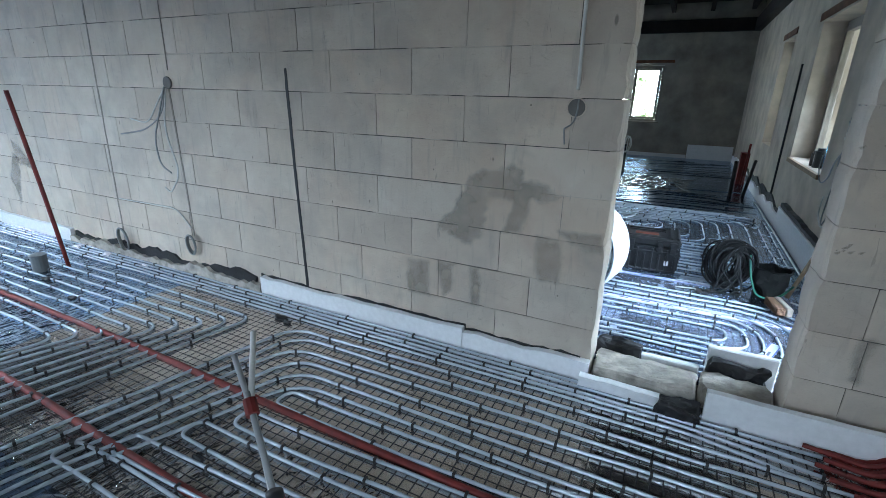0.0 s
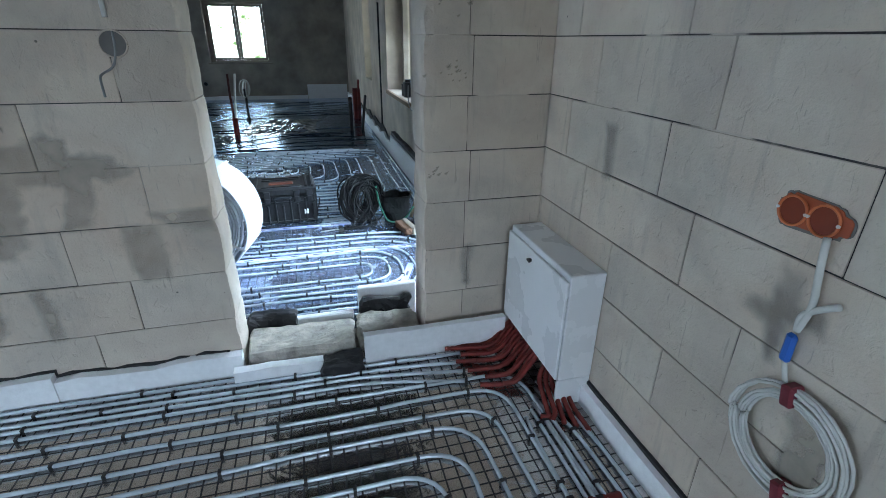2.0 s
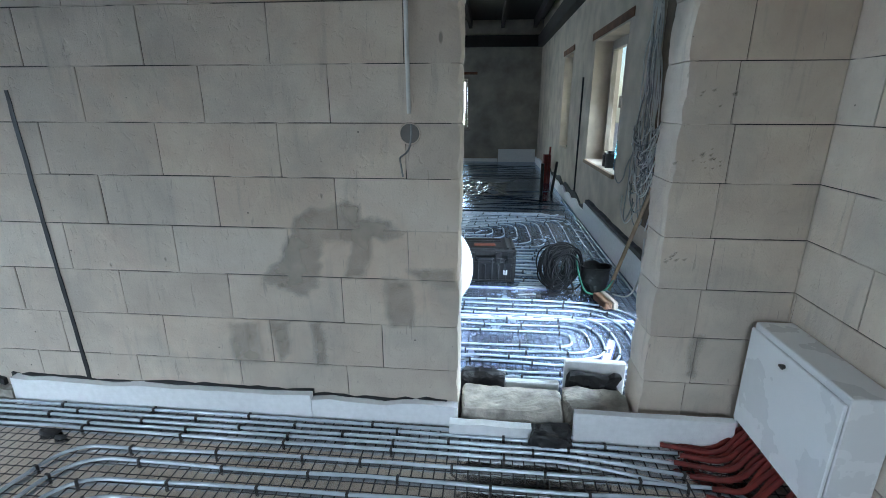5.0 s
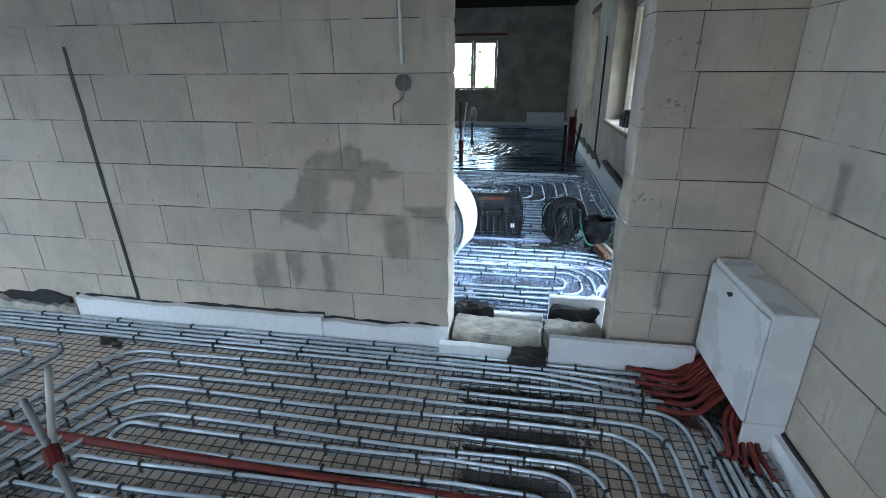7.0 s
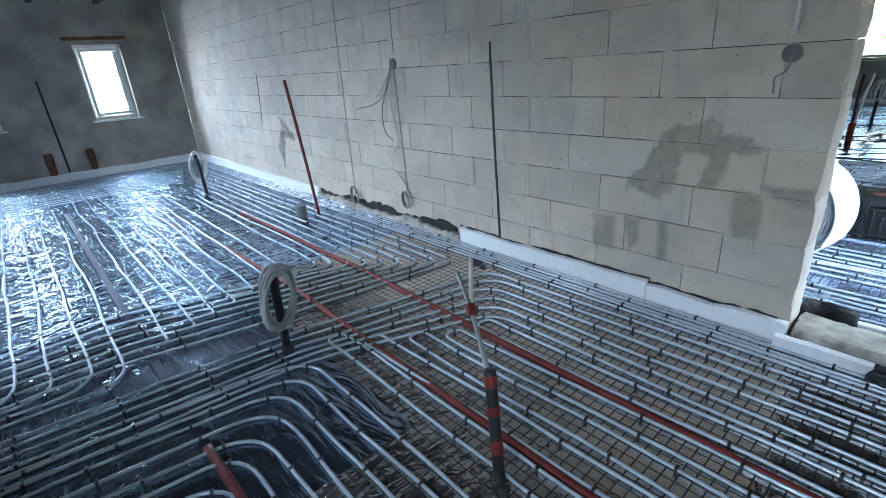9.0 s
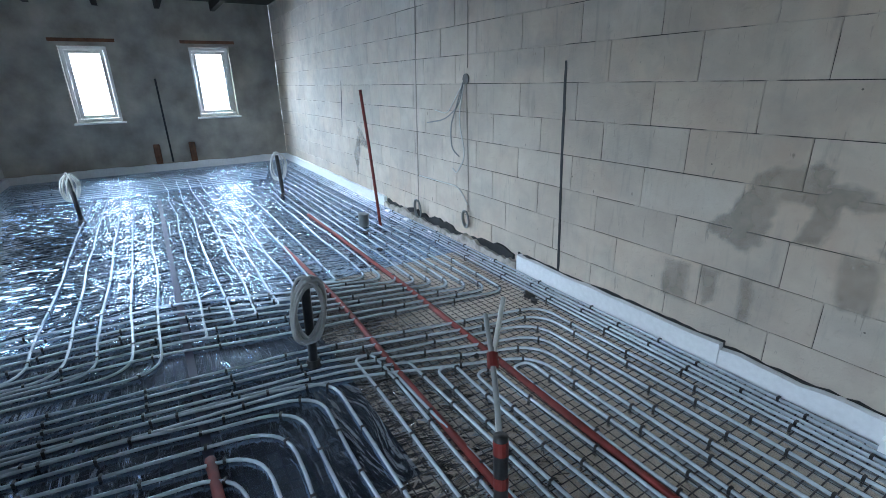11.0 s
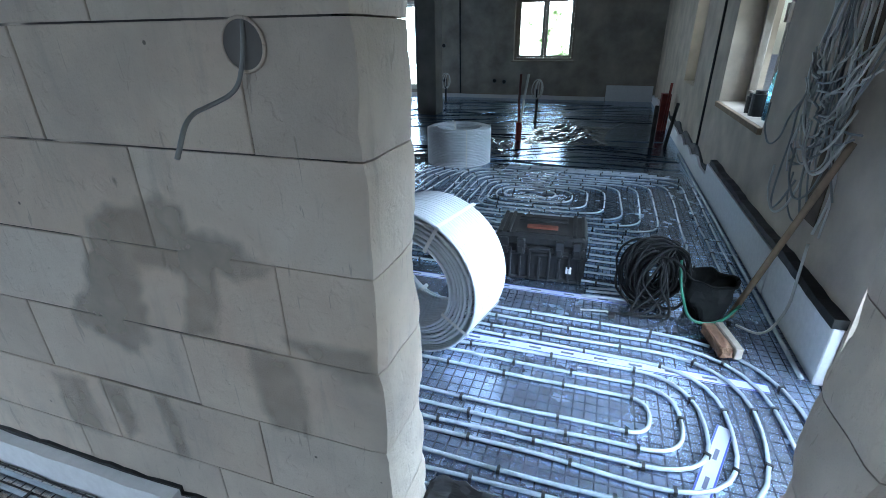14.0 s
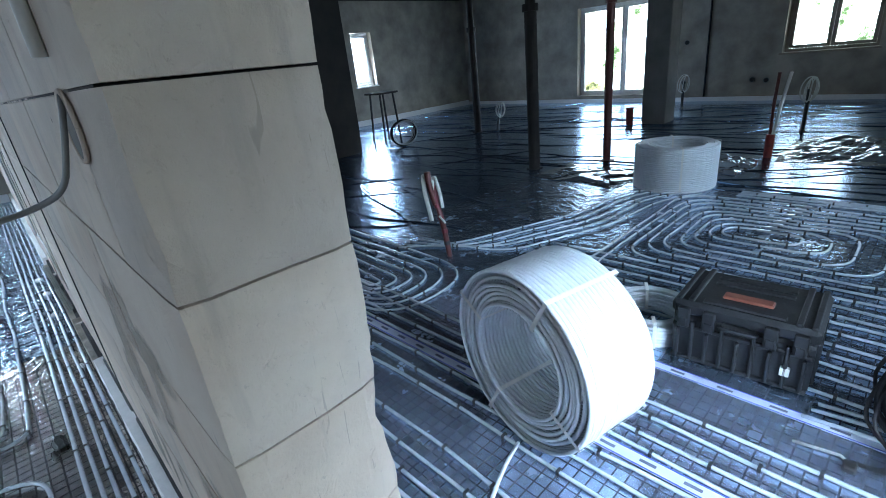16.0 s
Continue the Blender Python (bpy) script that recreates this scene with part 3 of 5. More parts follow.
# nested corners over the dark foil
for i in range(8):
    y, xl = 0.53 - 0.105 * i, -2.08 + 0.085 * i
    floor_pipe([(xl - 0.35, -2.1), (xl, y), (0.10 - 0.02 * i, y - 0.02), (0.12, -2.1)] if i < 5 else [(xl - 0.3, -2.1), (xl, y), (0.0, y - 0.02)], 0.2, wob=0.016)
# runs over the crumpled foil
for i in range(7):
    y = 1.0 - 0.165 * i
    xe = -3.35 + 0.07 * i
    floor_pipe([(-9.0, y), (-5, y + 0.02), (xe, y), (xe - 0.06, y - 0.2)], 0.06, clips=0.6)
for i in range(5):
    y = -0.24 - 0.17 * i
    xe = -2.66 - 0.08 * i
    floor_pipe([(-9.0, y), (-5.5, y), (xe, y), (xe - 0.15, -2.1)], 0.22, clips=0.6)
for i in range(7):
    x = -9.3 + 0.17 * i
    floor_pipe([(x, -1.9), (x, 1.8 - 0.05 * i)], 0.1, clips=0.8)
# manifold tails along the east wall
for i in range(6):
    x = 1.12 - 0.045 * i
    floor_pipe([(1.06 - 0.03 * i, 1.95 - 0.04 * i), (x, 1.62), (x, -2.1)], 0.1, clips=0.35)

# big room: nested hairpins behind the doorway
for i in range(7):
    ra, rb = 0.095 + 0.080 * i, 0.095 + 0.092 * i
    tip = 0.47 + 0.101 * i
    floor_pipe([(-2.6 + 0.12 * i, 3.33 - ra), (tip, 3.32 - ra), (tip, 3.34 + rb), (-2.45 - 0.1 * i, 3.36 + rb)], ra * 0.98, clips=0.27)
# oval spiral; its outer turns reach down behind the tool case
for i in range(9):
    x0, x1 = -0.72 - 0.075 * i, -0.22 + 0.152 * i
    y0, y1 = (6.12 - 0.115 * i if i < 7 else (5.02, 4.62)[i - 7]), 6.32 + 0.09 * i
    P = [(x0 + (x1 - x0) * 0.4, y1), (x1, y1), (x1, y0), (x0, y0), (x0, y1), (x0 + (x1 - x0) * 0.4 + 0.08, y1 + 0.03)]
    floor_pipe(P, 0.17 + 0.016 * i, clips=0.26)
# hairpins laid between the outer turns
for ya, yb, tip in ((5.33, 5.22, 0.70), (4.91, 4.81, 0.86)):
    floor_pipe([(-1.7, ya + 0.02), (tip, ya), (tip, yb), (-1.75, yb + 0.02)], 0.05, clips=0.3)
for y, tip in ((5.12, 0.74), (4.71, 0.88)):
    floor_pipe([(-1.75, y + 0.02), (tip, y)], 0.1, clips=0.3)
floor_pipe([(-1.4, 4.50), (0.75, 4.47), (1.07, 4.50), (1.085, 7.1)], 0.12, clips=0.3)
for i in range(3):
    floor_pipe([(0.18 - 0.02 * i, 4.40 - 0.055 * i), (0.48 + 0.03 * i, 4.43 - 0.05 * i)], 0.1, clips=0, wob=0.01)
# the bundle that leads off past the spiral
for i in range(5):
    floor_pipe([(-1.20 - 0.10 * i, 7.12 + 0.02 * i), (-1.44 - 0.10 * i, 6.75), (-1.50 - 0.105 * i, 6.0), (-1.93 - 0.115 * i, 4.98 - 0.03 * i), (-2.75, 4.86 - 0.07 * i)], 0.25, clips=0.34)
for i in range(4):
    floor_pipe([(-0.9, 7.18 + 0.05 * i), (1.0 - 0.1 * i, 7.16 + 0.05 * i)], 0.1, clips=0.35)
# loops west of the big coil
for i in range(6):
    r = 0.06 + 0.1 * i
    xe = -2.36 + 0.1 * i
    floor_pipe([(-4.8, 4.05 - r * 0.4), (xe, 4.02 - r * 0.5), (xe, 4.02 + r), (-4.7, 4.2 + r * 0.8)], 0.12 + r * 0.5, clips=0.4)
for i in range(5):
    y = 3.30 - 0.105 * i
    floor_pipe([(-5.2, y), (-2.5, y + 0.01)], 0.1, clips=0.4)
V, F = merge(clip_chunks)
tagged(mesh_obj("pipe_clips", V, F, CLIP), "small black plastic clips holding the heating pipes", "clips", kind="stuff")

# red conduits


def conduit(pts, r=0.016, z=0.004, label="red corrugated conduit lying across the foil"):
    P = resample(rounded([(x, y, z) for x, y in pts], 0.3), 0.05)
    V, F = tube_data(P, r, 8)
    ob = mesh_obj("red_conduit", V, F, RED, None, "", True)
    return tagged(ob, label, "conduit", "red conduits")


conduit([(-5.53, 1.42), (-3.0, 1.43), (-0.8, 1.37), (0.45, 1.36), (1.08, 1.33)], 0.018)
conduit([(-4.46, 0.86), (-2.95, 0.90), (-1.9, 0.86), (-0.9, 0.84), (0.95, 0.78)], 0.018)
conduit([(-1.80, -0.11), (-1.3, -0.10), (-0.7, -0.2)], 0.022, 0.006)

# ---- more materials ----
ORANGE = plain("orange_box", (0.58, 0.15, 0.045), 0.45)
BLUE = plain("blue_plastic", (0.03, 0.12, 0.45), 0.4)
MAROON = plain("maroon_tape", (0.16, 0.02, 0.03), 0.5)
CABLE_W = plain("cable_pale", (0.62, 0.62, 0.58), 0.5)
CABLE_G = plain("cable_grey", (0.27, 0.28, 0.275), 0.5)
CABLE_M = plain("cable_mid_grey", (0.40, 0.40, 0.385), 0.5)
CABLE_K = plain("cable_black", (0.0045, 0.0045, 0.005), 0.78)
GREEN = plain("green_hose", (0.03, 0.16, 0.10), 0.5)
WOOD = plain("raw_wood", (0.31, 0.22, 0.14), 0.75, 0, 0.25, 14)
BRISTLE = plain("brush_bristle", (0.15, 0.08, 0.045), 0.9, 0, 0.3, 60, 0.6, 200)
RUBBER = plain("black_rubber", (0.006, 0.0065, 0.006), 0.9, 0, 0.4, 20, 0.4, 60)
RUST = plain("rust_lintel", (0.16, 0.075, 0.04), 0.9, 0, 0.4, 9, 0.3)
GREYPL = plain("grey_plastic", (0.16, 0.18, 0.18), 0.5)
CONC_COL = plain("column_concrete", (0.20, 0.19, 0.18), 0.9, 0, 0.2, 3, 0.3)
REDPAINT = plain("red_paint", (0.085, 0.016, 0.012), 0.5)
TAPE = plain("printed_tape", (0.66, 0.70, 0.84), 0.35, 0.2, 0.08, 10, 0.05)
INK = plain("tape_ink", (0.12, 0.13, 0.20), 0.5)
BLUEINK = plain("tape_blue", (0.07, 0.10, 0.50), 0.4)
BOTTLE, nt, b_ = mat("blue_bottle")
b_.inputs["Base Color"].default_value = (0.25, 0.60, 0.85, 1)
b_.inputs["Transmission Weight"].default_value = 0.85
b_.inputs["Roughness"].default_value = 0.12


def rough_strip(name, axis, face, out, a0, a1, z0, z1, jag, material, label, category, step=0.09, seed=0, kind=""):
    """An upright strip with an uneven top edge, standing off a wall face by out (signed)."""
    rnd = random.Random(seed)
    n = max(2, int((a1 - a0) / step))
    V, F = [], []
    for i in range(n + 1):
        u = a0 + (a1 - a0) * i / n
        zt = z1 + (noise.noise(Vector((u * 2.3, seed * 7.1, 0.3))) * 0.8 + rnd.uniform(-0.5, 0.5) * 0.5) * jag
        o = out * (1 + 0.06 * rnd.uniform(-1, 1))
        for d, z in ((0.0, z0), (0.0, zt), (o, zt - 0.002), (o, z0)):
            V.append((u, face + d, z) if axis == "x" else (face + d, u, z))
    for i in range(n):
        for k in range(4):
            F.append((4 * i + k, 4 * i + (k + 1) % 4, 4 * i + 4 + (k + 1) % 4, 4 * i + 4 + k))
    F += [(0, 1, 2, 3), (4 * n + 3, 4 * n + 2, 4 * n + 1, 4 * n)]
    ob = mesh_obj(name, V, F, material)
    bm = bmesh.new()
    bm.from_mesh(ob.data)
    bmesh.ops.recalc_face_normals(bm, faces=bm.faces)
    bm.to_mesh(ob.data)
    bm.free()
    return tagged(ob, label, category, kind=kind)


def smear(name, axis, face, cu, cz, pts, material, label, parent=None):
    """A thin irregular patch rubbed on a wall: a fine skin whose cover fades towards a ragged outline. pts: the outline round its centre."""
    n = len(pts)
    size = max(max(abs(a), abs(b)) for a, b in pts)
    rim = min(0.03, size * 0.35)
    sc = min(1.0, size / 0.2)
    u0, u1 = min(p[0] for p in pts) - rim, max(p[0] for p in pts) + rim
    z0, z1 = min(p[1] for p in pts) - rim, max(p[1] for p in pts) + rim
    nu, nz = (max(6, min(70, int((q1 - q0) / 0.011))) for q0, q1 in ((u0, u1), (z0, z1)))
    V, cover, F = [], [], []
    for i in range(nu + 1):
        for k in range(nz + 1):
            u, z = u0 + (u1 - u0) * i / nu, z0 + (z1 - z0) * k / nz
            q = Vector((cu + u, cz + z, 0))
            x = u + sc * (0.034 * noise.noise(q * 8 + Vector((0, 0, 1))) + 0.014 * noise.noise(q * 31 + Vector((0, 0, 4))))
            y = z + sc * (0.034 * noise.noise(q * 8 + Vector((0, 0, 8))) + 0.014 * noise.noise(q * 31 + Vector((0, 0, 11))))
            inside, near = False, 9.0
            for m in range(n):
                (ax, ay), (bx, by) = pts[m - 1], pts[m]
                if (ay > y) != (by > y) and x < (bx - ax) * (y - ay) / (by - ay) + ax:
                    inside = not inside
                dx, dy = bx - ax, by - ay
                t = max(0.0, min(1.0, ((x - ax) * dx + (y - ay) * dy) / max(1e-9, dx * dx + dy * dy)))
                near = min(near, math.hypot(x - ax - t * dx, y - ay - t * dy))
            d = (near if inside else -near) / max(1e-6, rim * 0.9)
            cover.append(max(0.0, min(1.0, 0.5 + d)))
            V.append((cu + u, face - 0.0009, cz + z) if axis == "x" else (face - 0.0009, cu + u, cz + z))
    for i in range(nu):
        for k in range(nz):
            a = i * (nz + 1) + k
            q = (a, a + nz + 1, a + nz + 2, a + 1)
            if max(cover[v] for v in q) > 0:
                F.append(q)
    ob = mesh_obj(name, V, F, material, parent)
    ob.data.attributes.new("cover", "FLOAT", "POINT").data.foreach_set("value", cover)
    if parent is None:
        tagged(ob, label, "mortar patch")
    return ob


# ---- skirting of polystyrene and the wall foot ----
T = "white polystyrene edge strip with a torn top edge"
rough_strip("edge_strip", "x", YN - 0.004, -0.045, -1.02, DL - 0.005, 0, 0.115, 0.03, FOAM, T, "edge strip", seed=1)
rough_strip("edge_strip", "x", YN - 0.004, -0.045, -2.72, -1.025, 0, 0.125, 0.03, FOAM, T, "edge strip", seed=2)
rough_strip("edge_strip", "x", YN - 0.004, -0.04, XW, -5.35, 0, 0.13, 0.02, FOAM, T, "edge strip", seed=3)
rough_strip("bitumen_edge", "x", YN - 0.001, -0.010, -2.75, -1.02, 0, 0.134, 0.03, BITUMEN, "torn black bitumen sheet above the edge strip", "bitumen sheet", 0.05, 2)
rough_strip("bitumen_edge", "x", YN - 0.001, -0.010, -1.02, DL - 0.06, 0, 0.124, 0.03, BITUMEN, "torn black bitumen sheet above the edge strip", "bitumen sheet", 0.05, 1)
rough_strip("mortar_rubble", "x", YN - 0.002, -0.05, -5.35, -2.73, 0, 0.075, 0.07, CONCRETE, "crumbling dark mortar and foam at the wall foot", "rubble", 0.05, 5)
rough_strip("bitumen_edge", "x", YN - 0.001, -0.02, -5.3, -2.8, 0, 0.12, 0.08, BITUMEN, "torn black bitumen sheet at the wall foot", "bitumen sheet", 0.06, 6)
rough_strip("edge_strip", "x", 2.335, -0.035, 0.30, 1.03, 0, 0.165, 0.012, FOAM, "white polystyrene board standing before the doorway pier", "edge strip", 0.08, 7)
rough_strip("edge_strip", "x", 2.335, -0.045, -0.30, 0.10, 0, 0.07, 0.012, FOAM, "low white polystyrene strip before the doorway", "edge strip", 0.05, 8)
rough_strip("edge_strip", "y", XE - 0.004, -0.035, 0.62, 1.80, 0, 0.10, 0.012, FOAM, T, "edge strip", seed=9)
rough_strip("edge_strip", "y", XE - 0.004, -0.035, YS, 0.61, 0, 0.11, 0.012, FOAM, T, "edge strip", seed=10)
rough_strip("bitumen_edge", "y", XE - 0.001, -0.012, YS, 1.80, 0, 0.118, 0.006, BITUMEN, "black bitumen sheet behind the edge strip", "bitumen sheet", seed=11)
rough_strip("edge_strip", "y", XW + 0.003, 0.04, YS, YN - 0.05, 0, 0.13, 0.02, FOAM, T, "edge strip", seed=12)
rough_strip("edge_strip", "x", YS + 0.003, 0.04, XW + 0.05, XE, 0, 0.13, 0.02, FOAM, T, "edge strip", seed=13)


def lump(name, x0, y0, x1, y1, h, material, label, category, seed, rough=0.022, cuts=7):
    """A broken, rounded lump with a flat foot."""
    bm = bmesh.new()
    box(bm, x0, y0, 0, x1, y1, h, 0.012)
    bmesh.ops.subdivide_edges(bm, edges=bm.edges, cuts=cuts, use_grid_fill=True)
    for v in bm.verts:
        if v.co.z > 0.01:
            v.co += noise.noise_vector(v.co * 9 + Vector((seed, 0, 0))) * rough + noise.noise_vector(v.co * 34 + Vector((seed, 5, 0))) * rough * 0.45
    ob = part(name, bm, material, None)
    return tagged(ob, label, category)


lump("threshold_stone", DL + 0.015, 2.37, 0.265, 2.60, 0.100, CONCRETE, "rough broken concrete sill in the doorway", "threshold", 1, 0.018, 11)
lump("threshold_stone", 0.285, 2.42, DR - 0.015, 2.62, 0.104, CONCRETE, "rough broken concrete sill in the doorway", "threshold", 2, 0.018, 11)
lump("bitumen_lump", 0.09, 2.23, 0.285, 2.365, 0.07, BITUMEN, "dark lump of bitumen sheet and mortar at the threshold", "bitumen sheet", 3)
lump("bitumen_fold", DL + 0.01, 2.61, -0.02, 2.70, 0.15, BITUMEN, "folded black bitumen sheet behind the threshold", "bitumen sheet", 4, 0.03)
lump("bitumen_fold", 0.31, 2.625, DR - 0.02, 2.66, 0.175, BITUMEN, "folded black bitumen sheet behind the threshold", "bitumen sheet", 5, 0.03)
tagged(slab("edge_board", (0.31, 2.70, 0), (DR + 0.02, 2.74, 0.21), FOAM, None, 0.006), "white polystyrene board behind the threshold", "edge strip")
tagged(slab("edge_board", (-0.10, 2.66, 0), (0.28, 2.70, 0.09), FOAM, None, 0.006), "low white polystyrene board behind the threshold", "edge strip")

# ---- manifold cabinet ----
cab = empty("manifold_cabinet", (1.13, 2.08, 0), "white steel manifold cabinet hung on the wall with a small lock", "cabinet")
cab.location = (0, 0, 0)
bm = bmesh.new()
box(bm, 1.062, 1.79, 0.145, XE - 0.002, 2.37, 0.645, 0.004)
part("body", bm, WHITE, cab)
bm = bmesh.new()
box(bm, 1.046, 1.792, 0.15, 1.060, 2.368, 0.620, 0.004)
door = part("door", bm, WHITE, cab)
bm = bmesh.new()
bmesh.ops.create_cone(bm, cap_ends=True, segments=14, radius1=0.011, radius2=0.009, depth=0.012, matrix=pose(1.040, 2.11, 0.572, 0, 90, 0))
box(bm, 1.030, 2.095, 0.566, 1.036, 2.125, 0.577, 0.002)
part("lock", bm, STEEL, door, "small chrome lock")
bm = bmesh.new()
box(bm, 1.060, 1.791, 0.004, XE - 0.004, 1.806, 0.144, 0.003)
part("leg_panel", bm, WHITE, cab)
bm = bmesh.new()
box(bm, 1.060, 2.36, 0.004, 1.075, 2.383, 0.144, 0.003)
part("leg_panel", bm, WHITE, cab)

# red conduit tails out of the cabinet
for i in range(17):
    t = i / 16
    src = (1.12 + 0.03 * math.sin(i * 2.1), 1.85 + 0.030 * i, 0.16)
    a = (1.0 - 0.05 * t, 1.80 + 0.50 * t, 0.05)
    if i < 5:
        pts = [src, (1.13 - 0.02 * i, src[1] - 0.02, 0.06), (1.13 - 0.032 * i, 1.76 - 0.01 * i, 0.022 + 0.008 * (i % 2)), (1.13 - 0.04 * i, 1.62 + 0.03 * i, 0.018)]
    else:
        pts = [src, (1.05, src[1], 0.10), (0.94, 1.90 + 0.030 * (i - 4) + 0.012 * math.sin(i * 2.9), 0.026 + 0.016 * (i % 2)), (0.69 + 0.045 * (i % 3) + 0.010 * (16 - i), 1.93 + 0.032 * (i - 4), 0.018 + 0.014 * (i % 2))]
    P = resample(rounded(pts, 0.09), 0.012)
    V, F = [], []
    tv, tf = tube_data(P, 0.0105, 8)
    for q in range(len(P)):
        if q % 2:
            c = Vector(P[q])
            for k in range(8):
                tv[q * 8 + k] = c + (tv[q * 8 + k] - c) * 1.16
    ob = mesh_obj("conduit_tail", tv, tf, RED, None, "", True)
    tagged(ob, "red corrugated conduit sleeve coming out of the cabinet", "conduit", "conduit tails under the cabinet")

# ---- dividing wall: sockets, chases, stains ----
ARCH = [(-1.05, 1.06), (-0.95, 1.11), (-0.86, 1.11), (-0.79, 1.145), (-0.72, 1.12), (-0.72, 1.045), (-0.59, 1.047), (-0.51, 1.01), (-0.58, 0.975), (-0.665, 0.974),
        (-0.68, 0.88), (-0.71, 0.78), (-0.82, 0.755), (-0.79, 0.90), (-0.79, 0.96), (-0.85, 0.97), (-0.907, 0.938), (-0.955, 0.78), (-0.954, 0.728), (-1.03, 0.655),
        (-1.10, 0.697), (-1.22, 0.72), (-1.224, 0.757), (-1.13, 0.82), (-1.11, 0.91)]
for pts, lab in ((ARCH, "grey arch-shaped mortar smear with ragged edges"),
                 ([(-0.52, 0.82), (-0.29, 0.83), (-0.275, 0.735), (-0.44, 0.757)], "small grey mortar smear by the door edge"),
                 ([(-0.63, 0.77), (-0.50, 0.765), (-0.47, 0.63), (-0.49, 0.53), (-0.58, 0.51), (-0.62, 0.60)], "faint grey mortar smear by the door edge"),
                 ([(-1.44, 0.50), (-1.29, 0.51), (-1.27, 0.29), (-1.44, 0.27)], "square grey mortar smear low on the wall"),
                 ([(-1.22, 0.53), (-1.12, 0.53), (-1.13, 0.34), (-1.19, 0.30)], "upright grey damp band low on the wall"),
                 ([(-1.02, 0.53), (-0.95, 0.53), (-0.94, 0.31), (-0.99, 0.29)], "upright grey damp band low on the wall"),
                 ([(-6.17, 0.96), (-6.07, 0.90), (-5.85, 0.78), (-5.85, 0.68), (-6.10, 0.70), (-6.19, 0.74)], "grey mortar smear on the far end of the wall"),
                 ([(-6.21, 0.84), (-6.1, 0.77), (-6.31, 0.24), (-6.39, 0.52)], "dark upright stain on the far end of the wall"),
                 ([(0.82, 0.53), (0.872, 0.53), (0.862, 0.42), (0.85, 0.31), (0.818, 0.32)], "narrow grey smear on the doorway pier")):
    cu, cz = sum(p[0] for p in pts) / len(pts), sum(p[1] for p in pts) / len(pts)
    smear("mortar_smear", "x", YN - 0.001, cu, cz, [(a - cu, b - cz) for a, b in pts], PATCH, lab, parent=wall_mid)["label"] = lab
smear("mortar_smear", "y", XE - 0.001, 1.115, 0.87, [(-0.03, 0.12), (0.02, 0.12), (0.03, 0.02), (0.10, 0.0), (0.1, -0.04), (0.03, -0.04), (0.0, -0.14), (-0.03, -0.13), (-0.02, -0.02), (-0.11, 0.0), (-0.1, 0.05), (-0.03, 0.04)], PATCH_DK, "dark cross-shaped mortar smear on the wall", parent=wall_east)["label"] = "dark cross-shaped mortar smear on the wall"
smear("mortar_smear", "y", XE - 0.001, 0.95, 0.55, [(-0.05, 0.16), (0.06, 0.14), (0.05, -0.12), (-0.06, -0.14)], PATCH, "faint grey smear on the wall", parent=wall_east)["label"] = "faint grey smear on the wall"
smear("mortar_smear", "y", XE - 0.001, 1.90, 1.10, [(-0.03, 0.1), (0.03, 0.09), (0.03, -0.1), (-0.03, -0.1)], PATCH, "narrow grey smear on the wall", parent=wall_east)["label"] = "narrow grey smear on the wall"


def ring_pts(c, u, w, r, n=40, turns=1.0, jitter=0.0, seed=0):
    rnd = random.Random(seed)
    out = []
    for i in range(int(n * turns) + 1):
        a = 2 * math.pi * i / n
        rr = r * (1 + jitter * math.sin(a * 0.37 + seed) + jitter * rnd.uniform(-0.2, 0.2))
        out.append(Vector(c) + Vector(u) * (rr * math.cos(a)) + Vector(w) * (rr * math.sin(a)))
    return out


sock = empty("socket_hole", (0, 0, 0), "round cored socket hole with a loose cable stub", "socket hole")
# no recess here: a flat disc carries the hole's inner shade as dark colour
bm = bmesh.new()
bmesh.ops.create_cone(bm, cap_ends=True, segments=28, radius1=0.043, radius2=0.043, depth=0.004, matrix=pose(-0.485, YN - 0.003, 1.447, 90, 0, 0))
part("cavity", bm, SOCKET_DK, sock)
V, F = tube_data(ring_pts((-0.485, YN - 0.004, 1.447), (1, 0, 0), (0, 0, 1), 0.044), 0.0035, 6)
mesh_obj("rim", V, F, BLOCK, sock, "", True)
V, F = tube_data([Vector(p) for p in rounded([(-0.478, YN - 0.004, 1.487), (-0.476, YN - 0.018, 1.43), (-0.488, YN - 0.035, 1.372), (-0.520, YN - 0.070, 1.352), (-0.505, YN - 0.14, 1.345), (-0.485, YN - 0.195, 1.29)], 0.05)], 0.0042, 6)
mesh_obj("cable", V, F, CABLE_G, sock, "", True)
ob = tube("wall_conduit", resample([Vector((-0.487, YN - 0.008, 1.53)), Vector((-0.50, YN - 0.008, 2.9))], 0.1), 0.009, CABLE_W)
tagged(ob, "thin pale conduit set in a chase above the socket hole", "conduit")


def chase(pts, w, material, label, face=YN):
    """A filled chase: a flat, slightly proud and wavy band down the wall."""
    P = resample([Vector(p) for p in pts], 0.05)
    V, F = [], []
    for i, p in enumerate(P):
        j = 0.004 * noise.noise(p * 11)
        ww = w * (1 + 0.3 * noise.noise(p * 7 + Vector((3, 0, 0))))
        for sx, d in ((-1, 0.0), (-1, 0.004), (1, 0.004), (1, 0.0)):
            V.append((p.x + j + sx * ww, face - d, p.z))
        if i:
            o = 4 * i
            for k in range(3):
                F.append((o - 4 + k, o - 3 + k, o + 1 + k, o + k))
    return tagged(mesh_obj("wall_chase", V, F, material), label, "wall chase")


